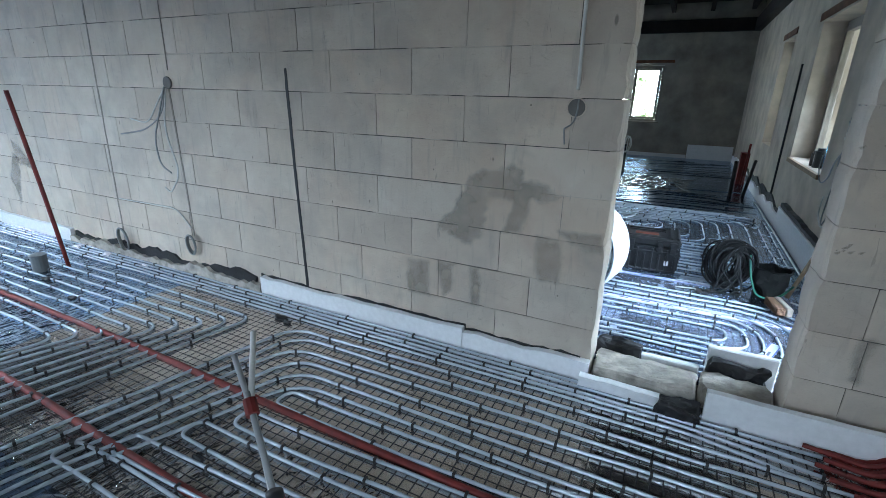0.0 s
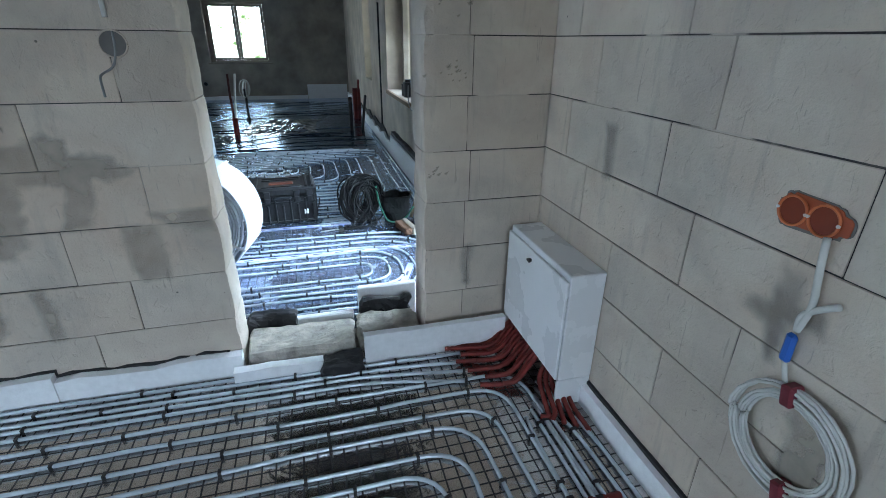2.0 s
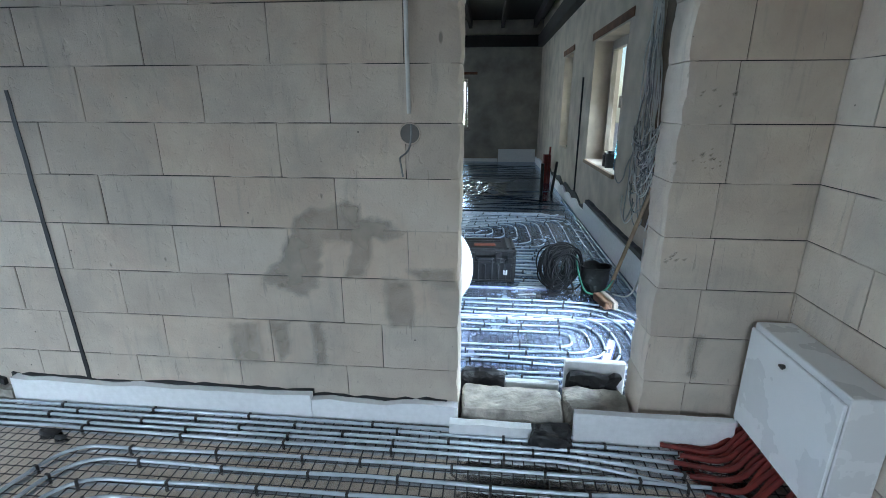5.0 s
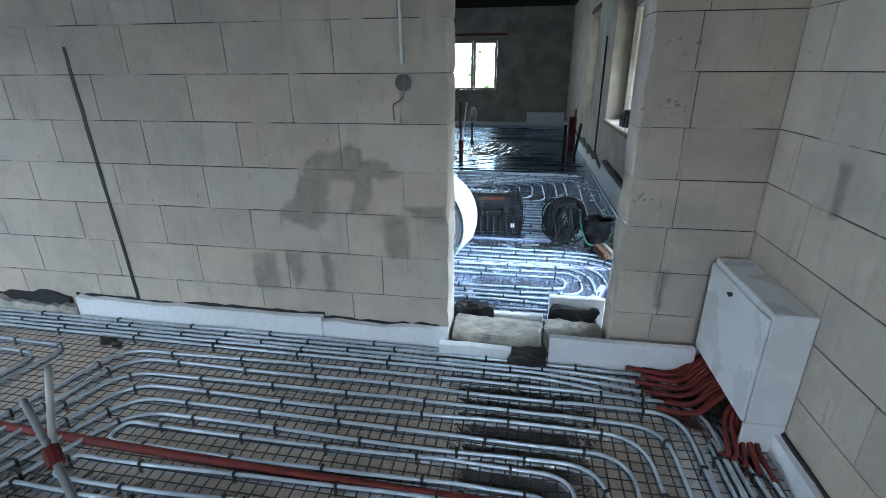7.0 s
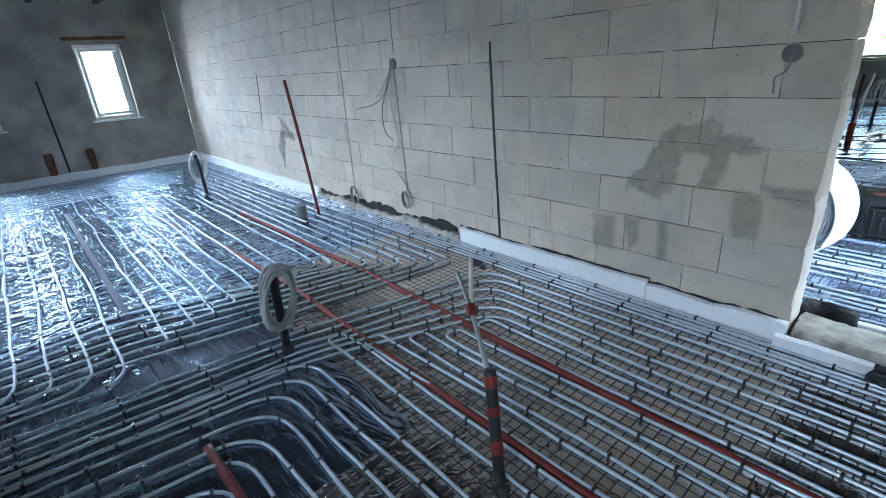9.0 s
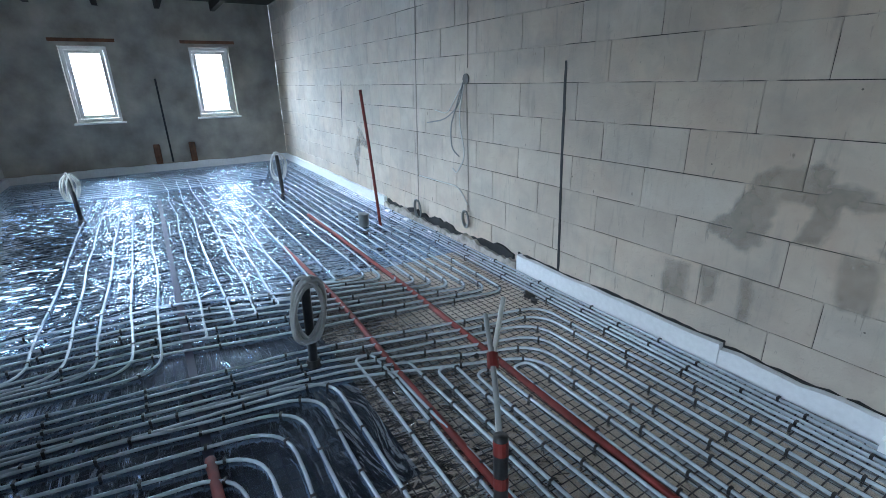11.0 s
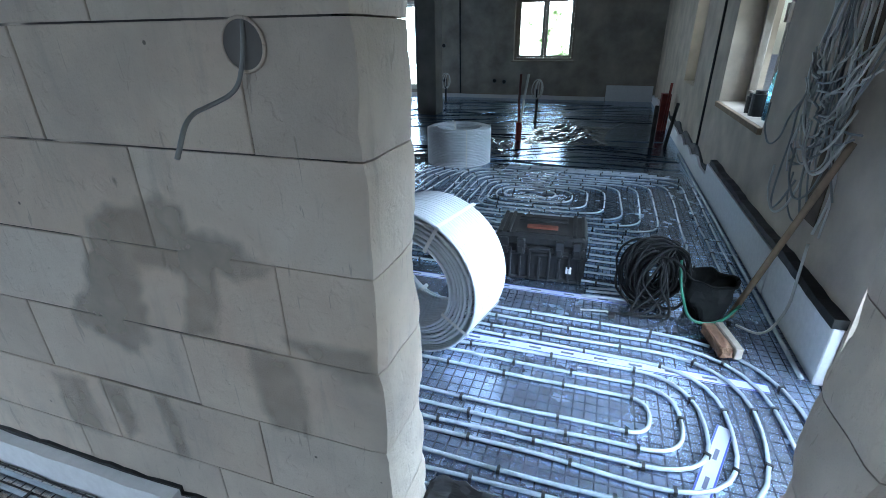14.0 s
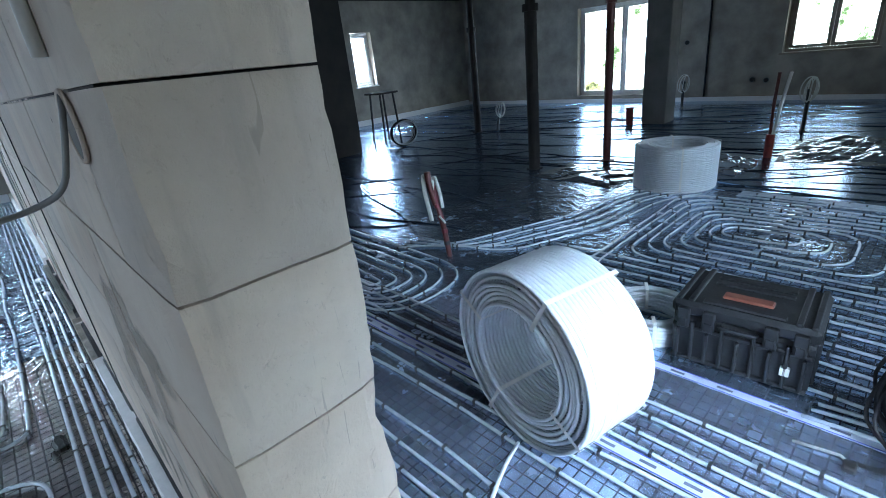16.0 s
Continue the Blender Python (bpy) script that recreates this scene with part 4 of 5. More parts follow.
chase([(-2.345, 0, 1.63), (-2.325, 0, 0.9), (-2.29, 0, 0.10)], 0.011, BITUMEN, "straight dark cable chase down the block wall")
chase([(-4.42, 0, 2.3), (-4.45, 0, 1.7), (-4.50, 0, 0.12)], 0.0075, CHASE_G, "narrow grey filled cable chase down the block wall")
chase([(-3.53, 0, 1.50), (-3.51, 0, 0.9), (-3.49, 0, 0.33)], 0.008, CHASE_G, "narrow grey filled cable chase below the junction box")
chase([(-3.50, 0, 2.6), (-3.51, 0, 1.62)], 0.004, CHASE_G, "fine cable chase above the junction box")
chase([(-6.68, 0, 1.55), (-6.80, 0, 0.90)], 0.009, SOCKET_DK, "short dark cable chase down the block wall")
jb = empty("junction_box", (0, 0, 0), "dark junction box with loose cables hanging from it", "junction box")
bm = bmesh.new()
bmesh.ops.create_cone(bm, cap_ends=True, segments=20, radius1=0.045, radius2=0.045, depth=0.012, matrix=pose(-3.53, YN - 0.006, 1.53, 90, 0, 0))
part("box_body", bm, SOCKET_DK, jb)
for i, pts in enumerate(([(-3.55, 1.50), (-3.70, 1.35), (-3.82, 1.22), (-4.05, 1.25)], [(-3.54, 1.49), (-3.62, 1.30), (-3.85, 1.17), (-4.2, 1.12)], [(-3.52, 1.49), (-3.62, 1.2), (-3.50, 0.85), (-3.66, 0.68), (-3.72, 0.72)], [(-3.53, 1.5), (-3.75, 1.1), (-3.72, 0.9), (-3.6, 0.85)])):
    P = resample(rounded([(x, YN - 0.02 - 0.006 * i, z) for x, z in pts], 0.18), 0.05)
    V, F = tube_data(P, 0.006, 6)
    mesh_obj("cable", V, F, CABLE_G if i % 2 else CABLE_W, jb, "", True)
ob = tube("wall_cable", resample(rounded([(-4.44, YN - 0.01, 0.54), (-3.65, YN - 0.01, 0.55), (-3.50, YN - 0.01, 0.40)], 0.1), 0.08), 0.006, CABLE_W)
tagged(ob, "thin pale cable clipped across the block wall", "cable")
for k, (x, z, r) in enumerate(((-4.46, 0.16, 0.10), (-3.50, 0.27, 0.07))):
    e = empty("cable_loop", (0, 0, 0), "small hanging loop of grey cable at the wall foot", "cable", "cable loops")
    for j in range(3):
        V, F = tube_data(ring_pts((x + 0.01 * j, YN - 0.03 - 0.012 * j, z), (0.6, 0, 0.05), (0, -0.1, 1), r + 0.008 * j), 0.007, 6)
        mesh_obj("cable", V, F, CABLE_G, e, "", True)

# ---- east wall of the main room: switch boxes, cables ----
EX = XE - 0.001
sb = empty("switch_box", (0, 0, 0), "orange double switch box set in a torn opening", "switch box")
def torn_plate(name, material, grow, out, label):
    """A flat blob round the two boxes, with a ragged rim, longer towards the south."""
    n = 44
    V = []
    for k in range(n):
        a = 2 * math.pi * k / n
        cy = 1.121 + (0.037 if math.cos(a) > 0 else -0.045)
        r = 0.046 + grow + 0.010 * noise.noise(Vector((3 * math.cos(a), 3 * math.sin(a), grow * 50))) + 0.012 * max(0.0, -math.cos(a)) ** 6
        V.append((cy + r * math.cos(a), 1.118 + r * math.sin(a) * (1.0 - 0.10 * math.cos(3 * a))))
    verts = [(EX, y, z) for y, z in V] + [(EX - out, y, z) for y, z in V]
    faces = [tuple(range(n, 2 * n))] + [(k, (k + 1) % n, n + (k + 1) % n, n + k) for k in range(n)]
    return mesh_obj(name, verts, faces, material, sb, label)


# flat plate and discs: the boxes' inner shade is put into darker oranges
ORANGE_DK = plain("orange_box_shaded", (0.36, 0.07, 0.018), 0.6)
ORANGE_SHADE = plain("orange_box_shade", (0.20, 0.030, 0.008), 0.7)
torn_plate("torn_edge", SOCKET_DK, -0.003, 0.002, "ragged grey rim of the cut opening")
torn_plate("box_plate", ORANGE_DK, -0.008, 0.005, "orange plastic of the box")
for y in (1.158, 1.084):
    V, F = tube_data(ring_pts((EX - 0.010, y, 1.118), (0, 1, 0), (0, 0, 1), 0.034), 0.0035, 6)
    mesh_obj("box_rim", V, F, ORANGE, sb, "", True)
    bm = bmesh.new()
    bmesh.ops.create_cone(bm, cap_ends=True, segments=24, radius1=0.032, radius2=0.032, depth=0.002, matrix=pose(EX - 0.0065, y, 1.118, 0, 90, 0))
    part("box_cavity", bm, ORANGE_SHADE, sb)
    for dy in (-0.034, 0.034):
        bm = bmesh.new()
        bmesh.ops.create_cone(bm, cap_ends=True, segments=8, radius1=0.004, radius2=0.004, depth=0.004, matrix=pose(EX - 0.013, y + dy, 1.118, 0, 90, 0))
        part("screw", bm, FRAME_W, sb)

cc = empty("cable_coil", (0, 0, 0), "coil of pale cable with maroon ties hanging on the wall", "cable coil")
for j in range(11):
    r = 0.106 + 0.0048 * j
    V, F = tube_data(ring_pts((EX - 0.022 - 0.006 * (j % 3), 0.985 + 0.007 * math.sin(j * 1.9), 0.578 + 0.006 * math.cos(j * 2.7)), (0, 1, 0), (0, 0, 1), r, 44, 1.0, 0.05, j), 0.0044, 6)
    mesh_obj("cable_turn", V, F, CABLE_W, cc, "", True)
for a in (math.radians(80), math.radians(255)):
    bm = bmesh.new()
    box(bm, -0.022, -0.028, -0.016, 0.022, 0.028, 0.016, 0.006)
    ob = part("tie", bm, MAROON, cc, "maroon tape tie")
    ob.matrix_basis = pose(EX - 0.024, 0.985 + 0.13 * math.cos(a), 0.578 + 0.13 * math.sin(a), math.degrees(a), 0, 0)
bm = bmesh.new()
box(bm, EX - 0.03, 1.04, 0.77, EX - 0.012, 1.068, 0.85, 0.008)
part("connector", bm, BLUE, cc, "blue connector block")
for pts, r, m in (([(1.058, 1.09), (1.05, 1.02), (1.035, 0.93), (1.05, 0.86)], 0.008, CABLE_W), ([(1.05, 0.86), (1.055, 0.90), (1.02, 0.935), (0.985, 0.96)], 0.008, CABLE_W), ([(1.055, 0.78), (1.03, 0.71), (0.99, 0.70)], 0.006, CABLE_W)):
    V, F = tube_data(resample(rounded([(EX - 0.02, y, z) for y, z in pts], 0.03, 4), 0.02), r, 8)
    mesh_obj("lead", V, F, m, cc, "", True)
for j in range(4):
    V, F = tube_data(resample(rounded([(EX - 0.015 - 0.004 * j, 0.95 - 0.01 * j, 0.46 + 0.006 * j), (EX - 0.012, 0.86, 0.40 + 0.01 * j), (EX - 0.012, 0.70, 0.38 + 0.01 * j), (EX - 0.012, 0.3, 0.30)], 0.08), 0.04), 0.0042, 6)
    mesh_obj("lead", V, F, CABLE_W, cc, "", True)
for pts, lab in (([(0.93, 1.133), (0.80, 1.115), (0.3, 1.02)], "pale conduit running along the block wall"), ([(0.72, 1.0), (0.735, 0.55), (0.745, 0.15)], "pale upright conduit clipped to the block wall"), ([(0.69, 1.0), (0.705, 0.55), (0.71, 0.15)], "pale upright conduit clipped to the block wall")):
    tagged(tube("wall_conduit", resample([Vector((EX - 0.012, y, z)) for y, z in pts], 0.05), 0.0082, CABLE_W), lab, "conduit")
# flat black disc: the dark inside the drilled hole is only its colour
bm = bmesh.new()
bmesh.ops.create_cone(bm, cap_ends=True, segments=18, radius1=0.0125, radius2=0.0125, depth=0.003, matrix=pose(EX - 0.0015, 0.940, 1.131, 8, 0, 0) @ Matrix.Diagonal((1, 1.7, 1, 1)) @ pose(0, 0, 0, 0, 90, 0))
tagged(part("cable_hole", bm, BITUMEN, None), "dark cable hole drilled in the wall", "hole")
for y, z in ((0.888, 1.128), (0.737, 0.30)):
    cp = empty("pipe_clamp", (EX, y, z), "small white clamp with dark dowels holding a conduit", "clamp", "conduit clamps")
    bm = bmesh.new()
    box(bm, -0.023, -0.006, -0.010, 0.0, 0.006, 0.010, 0.003)
    part("clamp_body", bm, FRAME_W, cp)
    for dz in (-0.016, 0.016):
        bm = bmesh.new()
        bmesh.ops.create_cone(bm, cap_ends=True, segments=10, radius1=0.006, radius2=0.005, depth=0.010, matrix=pose(-0.005, 0, dz, 0, 90, 0))
        part("dowel", bm, BITUMEN, cp)

# ---- upstands in the main room ----


def upstand(name, x, y, h, lean, loops, loop_r, label, mat_tube=BLACKP, cable=CABLE_G, loop_z=None, squash=0.62, twist=0.5, face=0.4):
    """A sleeve out of the floor with a coil of cable hung on it."""
    e = empty(name, (x, y, 0), label, "cable upstand", "cable upstands")
    P = resample(rounded([(0, 0, 0), (lean[0] * 0.4, lean[1] * 0.4, h * 0.5), (lean[0], lean[1], h)], 0.1), 0.03)
    V, F = tube_data(P, 0.026, 10)
    mesh_obj("sleeve", V, F, mat_tube, e, "", True)
    bm = bmesh.new()
    cyl(bm, 0, 0, 0, 0.035, 0.05, 0.034)
    part("collar", bm, mat_tube, e)
    zc = loop_z if loop_z is not None else h - loop_r * 0.8
    for j in range(loops):
        a = face + twist * j
        u = Vector((math.cos(a), math.sin(a), 0.05 * j))
        V, F = tube_data(ring_pts((lean[0] + 0.02 * (j % 3), lean[1], zc - 0.015 * (j % 2)), u * squash, (0.05, 0.02 * j, 1), loop_r * (1 - 0.05 * (j % 3)), 30, 1.0, 0.05, j), 0.008, 6)
        mesh_obj("cable_loop", V, F, cable, e, "", True)
    return e


upstand("cable_upstand", -2.28, 0.49, 0.48, (0.02, 0.0), 11, 0.19, "black sleeve upstand with a thick coil of grey cable", cable=CABLE_M, loop_z=0.36, squash=0.48, twist=0.05, face=0.75)
upstand("cable_upstand", -6.78, 1.43, 0.55, (-0.20, 0.02), 4, 0.20, "leaning black sleeve upstand with pale cable loops", BLACKP, CABLE_W, 0.40)
upstand("cable_upstand", -6.77, -0.94, 0.50, (-0.25, -0.05), 6, 0.17, "leaning black sleeve upstand with a coil of pale cable", BLACKP, CABLE_W, 0.40)
us = empty("pipe_upstand", (-0.76, 0.648, 0), "black sleeve with red tape and grey-green pipes standing up", "pipe upstand")
V, F = tube_data(resample([Vector((0, 0, 0)), Vector((-0.085, 0.054, 0.454))], 0.03), 0.024, 12)
mesh_obj("sleeve", V, F, BLACKP, us, "", True)
for k, (dx, dy, h) in enumerate(((-0.455, 0.265, 0.66), (-0.465, 0.36, 0.70), (-0.33, 0.20, 0.60))):
    P = resample(rounded([(-0.075 - 0.006 * k, 0.050, 0.40), (-0.18 - 0.01 * k, 0.11 + 0.008 * k, 0.50), (-0.295, 0.179, 0.573), (dx, dy, h)], 0.2), 0.04)
    V, F = tube_data(P, 0.0095, 8)
    mesh_obj("pipe", V, F, [CABLE_G, CABLE_W, CABLE_G][k], us, "", True)
V, F = tube_data([Vector((-0.275, 0.167, 0.558)), Vector((-0.312, 0.190, 0.586))], 0.021, 10)
mesh_obj("tape_band", V, F, RED, us, "red tape band")
for t0, t1 in ((0.28, 0.40), (0.62, 0.70), (0.86, 0.96)):
    V, F = tube_data([Vector((-0.085 * t, 0.054 * t, 0.454 * t)) for t in (t0, t1)], 0.0255, 12)
    mesh_obj("tape_band", V, F, RED, us, "red tape band")

rp = resample(rounded([(-4.59, 1.96, 0.0), (-4.60, 1.95, 0.2), (-4.62, 1.91, 0.8), (-4.67, 1.87, 1.45)], 0.3), 0.04)
tagged(tube("conduit_pole", rp, 0.017, RED), "tall red corrugated conduit standing up from the floor", "conduit")
pot = empty("drain_pipe", (-4.68, 1.80, 0), "short grey plastic drain pipe stub on the floor", "drain pipe")
bm = bmesh.new()
cyl(bm, 0, 0, 0, 0.13, 0.055, 0.058)
part("pipe_body", bm, GREYPL, pot)
bm = bmesh.new()
cyl(bm, 0, 0, 0.13, 0.145, 0.064, 0.064)
part("socket_rim", bm, GREYPL, pot)
# strip added for the shade in the seam groove between two foil sheets
tagged(slab("joint_strip", (-7.6, -0.135, 0.0), (-1.75, -0.090, 0.004), plain("joint_strip", (0.02, 0.022, 0.045), 0.7)), "flat blue-black strip coloured as the dark seam between foil sheets", "joint strip")

# west wall marks
def west_chase(y0, z0, y1, z1, w, label):
    P = [Vector((XW + 0.006, y0 + (y1 - y0) * k / 8, z0 + (z1 - z0) * k / 8)) for k in range(9)]
    V, F = tube_data(P, w, 6)
    return tagged(mesh_obj("wall_chase", V, F, BITUMEN), label, "wall chase")


west_chase(0.235, 1.66, 0.25, 0.15, 0.018, "dark cable chase down the plastered wall")
for y in (0.02, 0.62):
    tagged(lump("wall_niche", XW + 0.001, y - 0.05, XW + 0.012, y + 0.06, 0.5, RUST, "x", "niche", 7 + y, 0.004), "rust-brown roughened patch low on the plastered wall", "wall patch")

# ---- big room ----


def pipe_coil(name, c, ang, R, r_in, L, upright, label, d=0.0195):
    """A wound coil of pipe. upright: its axis stands up; else it lies on its side with its axis along ang."""
    e = empty(name, c, label, "pipe coil", "coils of pipe")
    if upright:
        ax, u, w = Vector((0, 0, 1)), Vector((1, 0, 0)), Vector((0, 1, 0))
    else:
        ax, u, w = Vector((math.cos(ang), math.sin(ang), 0)), Vector((-math.sin(ang), math.cos(ang), 0)), Vector((0, 0, 1))
    nr, na = int((R - r_in) / d), int(L / d)

    def torus(r, s, key, j):
        cc = ax * s
        N, M = 60, 8
        V, F = [], []
        for i in range(N):
            a = 2 * math.pi * i / N
            dr = u * math.cos(a) + w * math.sin(a)
            wob = (0.0012 if key == "outer_winding" else 0.0035) * noise.noise(Vector((math.cos(a) * 1.5, math.sin(a) * 1.5, j * 3.7)))
            for k in range(M):
                b = 2 * math.pi * k / M
                V.append(cc + dr * (r + wob + d * 0.43 * math.cos(b)) + ax * (d * (0.49 if key == "outer_winding" else 0.44) * math.sin(b) + wob))
        for i in range(N):
            for k in range(M):
                i2, k2 = (i + 1) % N, (k + 1) % M
                F.append((i * M + k, i * M + k2, i2 * M + k2, i2 * M + k))
        mesh_obj("pipe_turn", V, F, PIPE_OLD, e, "", True)

    for j in range(na):
        torus(R - d / 2, d * (j + 0.5), "outer_winding", j)
        torus(r_in + d / 2, d * (j + 0.5), "inner_winding", j + 40)
    for j in range(1, nr - 1):
        torus(r_in + d * (j + 0.5), d * 0.5 + 0.016 * math.sin(j * 2.3) ** 2, "front_winding", j + 80)
        torus(r_in + d * (j + 0.5), L - d * 0.5, "back_winding", j + 120)
    for k in range(4):
        a = 0.5 + k * math.pi / 2
        dr = u * math.cos(a) + w * math.sin(a)
        tg = dr.cross(ax)
        o = 0.004
        ring = [(R + o, -o), (R + o, L + o), (r_in - o, L + o), (r_in - o, -o)]
        V, F = [], []
        for rr, s in ring:
            for t in (-0.009, 0.009):
                V.append(dr * rr + ax * s + tg * t)
        for q in range(4):
            n = (q + 1) % 4
            F.append((2 * q, 2 * q + 1, 2 * n + 1, 2 * n))
        mesh_obj("strap", V, F, FRAME_W, e, "thin white strap")
    return e


pipe_coil("pipe_coil", (-0.669, 3.486, 0.377), 1.36, 0.3755, 0.225, 0.345, False, "large coil of white heating pipe lying on its side")
pipe_coil("pipe_coil", (-1.56, 7.40, 0.0), 0, 0.40, 0.26, 0.44, True, "coil of white heating pipe standing flat on the foil")
pipe_coil("pipe_coil", (-0.62, 4.62, 0.0), 0, 0.24, 0.15, 0.13, True, "small opened coil of white heating pipe beside the tool case")
tagged(tube("pipe_end", resample(rounded([(-0.64, 3.45, 0.02), (-0.60, 3.30, 0.03), (-0.50, 3.05, 0.02), (-0.42, 2.85, 0.012)], 0.1), 0.05), 0.008, PIPE_OLD), "loose end of white pipe trailing from the coil", "pipe")

# tool case
tc = empty("tool_case", (-0.16, 4.62, 0), "black ribbed plastic tool case with a rust-red handle", "tool case")
tc.rotation_euler = (0, 0, radians(3))
bm = bmesh.new()
box(bm, -0.275, -0.19, 0.0, 0.275, 0.19, 0.235, 0.016)
CASEP = plain("worn_black_plastic", (0.012, 0.0125, 0.014), 0.55, 0, 0.7, 26, 0.4, 90)
part("case_body", bm, CASEP, tc)
bm = bmesh.new()
box(bm, -0.285, -0.20, 0.24, 0.285, 0.20, 0.315, 0.018)
lid = part("lid", bm, CASEP, tc)
for k in range(9):
    x = -0.248 + 0.062 * k
    bm = bmesh.new()
    box(bm, x - 0.008, -0.212, 0.012, x + 0.008, -0.188, 0.17 + 0.05 * (k % 2), 0.004)
    part("rib", bm, CASEP, tc)
for z0 in (0.006, 0.178):
    bm = bmesh.new()
    box(bm, -0.272, -0.207, z0, 0.272, -0.188, z0 + 0.018, 0.004)
    part("rib_band", bm, CASEP, tc)
for x in (-0.225, -0.12, 0.12, 0.225):
    bm = bmesh.new()
    box(bm, x - 0.026, -0.224, 0.190, x + 0.026, -0.196, 0.292, 0.005)
    box(bm, x - 0.017, -0.230, 0.200, x + 0.017, -0.220, 0.240, 0.003)
    part("latch", bm, CASEP, tc)
for x in (-0.28, 0.28):
    for y in (-0.12, 0.0, 0.12):
        bm = bmesh.new()
        box(bm, x - 0.008, y - 0.014, 0.02, x + 0.008, y + 0.014, 0.225, 0.004)
        part("rib", bm, CASEP, tc)
for x in (-0.258, -0.205, 0.205, 0.258):
    bm = bmesh.new()
    box(bm, x - 0.012, -0.19, 0.312, x + 0.012, 0.19, 0.328, 0.004)
    part("lid_rib", bm, CASEP, lid)
for y in (-0.155, 0.06, 0.12):
    bm = bmesh.new()
    box(bm, -0.16, y - 0.016, 0.312, 0.16, y + 0.016, 0.324, 0.004)
    part("lid_rib", bm, CASEP, lid)
bm = bmesh.new()
box(bm, -0.10, -0.09, 0.312, 0.10, -0.03, 0.328, 0.006)
part("handle_tray", bm, plain("rust_brown", (0.20, 0.060, 0.035), 0.6), lid, "rust-red handle insert")
V, F = tube_data(resample(rounded([(-0.07, -0.2, 0.23), (-0.07, -0.235, 0.24), (0.07, -0.235, 0.24), (0.07, -0.2, 0.23)], 0.02), 0.03), 0.009, 8)
mesh_obj("handle", V, F, BLACKP, tc, "", True)
bm = bmesh.new()
box(bm, 0.17, -0.212, 0.075, 0.205, -0.191, 0.115, 0.002)
part("label_plate", bm, FRAME_W, tc, "small white sticker")
# cable bundle and tub
cb = empty("cable_heap", (0.50, 4.32, 0), "heap of coiled black cable standing on the foil", "cable heap")
rnd = random.Random(11)
for j in range(44):
    a = rnd.uniform(-0.5, 0.9)
    tilt = rnd.uniform(-0.35, 0.35)
    r = rnd.uniform(0.11, 0.185)
    u = Vector((math.cos(a) * 0.85, math.sin(a) * 0.75, tilt * 0.5))
    zc = max(0.205, r + 0.012) + rnd.uniform(-0.01, 0.03)
    V, F = tube_data(ring_pts((rnd.uniform(-0.05, 0.07), rnd.uniform(-0.06, 0.06), zc), u, (tilt * 0.4, rnd.uniform(-0.3, 0.3), 1), r, 26, 1.0, 0.10, j), 0.0068, 6)
    mesh_obj("cable_turn", V, F, CABLE_K, cb, "", True)
for j in range(6):
    V, F = tube_data(resample(rounded([(rnd.uniform(-0.08, 0.1), -0.05, 0.38), (rnd.uniform(-0.1, 0.14), -0.12, 0.22), (rnd.uniform(-0.12, 0.16), -0.15, 0.012), (rnd.uniform(-0.2, 0.2), -0.19, 0.010)], 0.1), 0.03), 0.0065, 6)
    mesh_obj("cable_end", V, F, CABLE_K, cb, "", True)
tub = empty("waste_tub", (0.80, 4.28, 0), "dark rubber tub with a green hose hung on it", "tub")
bm = bmesh.new()
cyl(bm, 0, 0, 0.0, 0.235, 0.105, 0.130, 24)
top = [f for f in bm.faces if f.normal.z > 0.9]
r = bmesh.ops.inset_region(bm, faces=top, thickness=0.012)
bmesh.ops.translate(bm, verts=list({v for f in top for v in f.verts}), vec=(0, 0, -0.12))
bmesh.ops.subdivide_edges(bm, edges=[e for e in bm.edges if e.calc_length() > 0.1], cuts=4, use_grid_fill=True)
for v in bm.verts:
    v.co += Vector((1, 1, 0.4)) * (noise.noise(v.co * 11) * 0.030)
part("tub_body", bm, RUBBER, tub)
V, F = tube_data(ring_pts((0, 0, 0.233), (1, 0, 0), (0, 1, 0), 0.131), 0.008, 6)
V = [v + Vector((1, 1, 0.4)) * (noise.noise(v * 11) * 0.030) for v in V]
mesh_obj("tub_rim", V, F, RUBBER, tub, "", True)
V, F = tube_data(resample(rounded([(-0.17, -0.02, 0.33), (-0.16, -0.10, 0.20), (-0.10, -0.17, 0.04), (0.04, -0.17, 0.05), (0.13, -0.13, 0.16)], 0.12), 0.02), 0.0075, 8)
mesh_obj("hose", V, F, GREEN, tub, "green hose")
br = empty("brush", (0.83, 3.96, 0), "wooden hand brush with brown bristles lying on pipes", "brush")
br.rotation_euler = (0, 0, radians(12))
bm = bmesh.new()
box(bm, 0.01, -0.12, 0.02, 0.05, 0.12, 0.085, 0.006)
part("brush_back", bm, plain("pale_wood", (0.36, 0.31, 0.25), 0.75, 0, 0.2, 14), br)
bm = bmesh.new()
box(bm, -0.055, -0.115, 0.02, 0.008, 0.115, 0.08, 0.008)
bmesh.ops.subdivide_edges(bm, edges=bm.edges, cuts=4, use_grid_fill=True)
for v in bm.verts:
    v.co += noise.noise_vector(v.co * 60) * 0.006
part("bristles", bm, BRISTLE, br)
tagged(tube("wooden_handle", resample([Vector((0.935, 4.28, 0.02)), Vector((1.165, 4.14, 1.02))], 0.1), 0.016, WOOD, None, 10), "pale wooden broom handle leaning on the wall", "handle")
tagged(tube("loose_cable", resample(rounded([(0.95, 4.20, 0.012), (1.05, 4.10, 0.02), (1.14, 4.15, 0.16), (1.17, 4.25, 0.5)], 0.15), 0.04), 0.007, CABLE_W), "loose white cable curling up the wall", "cable")
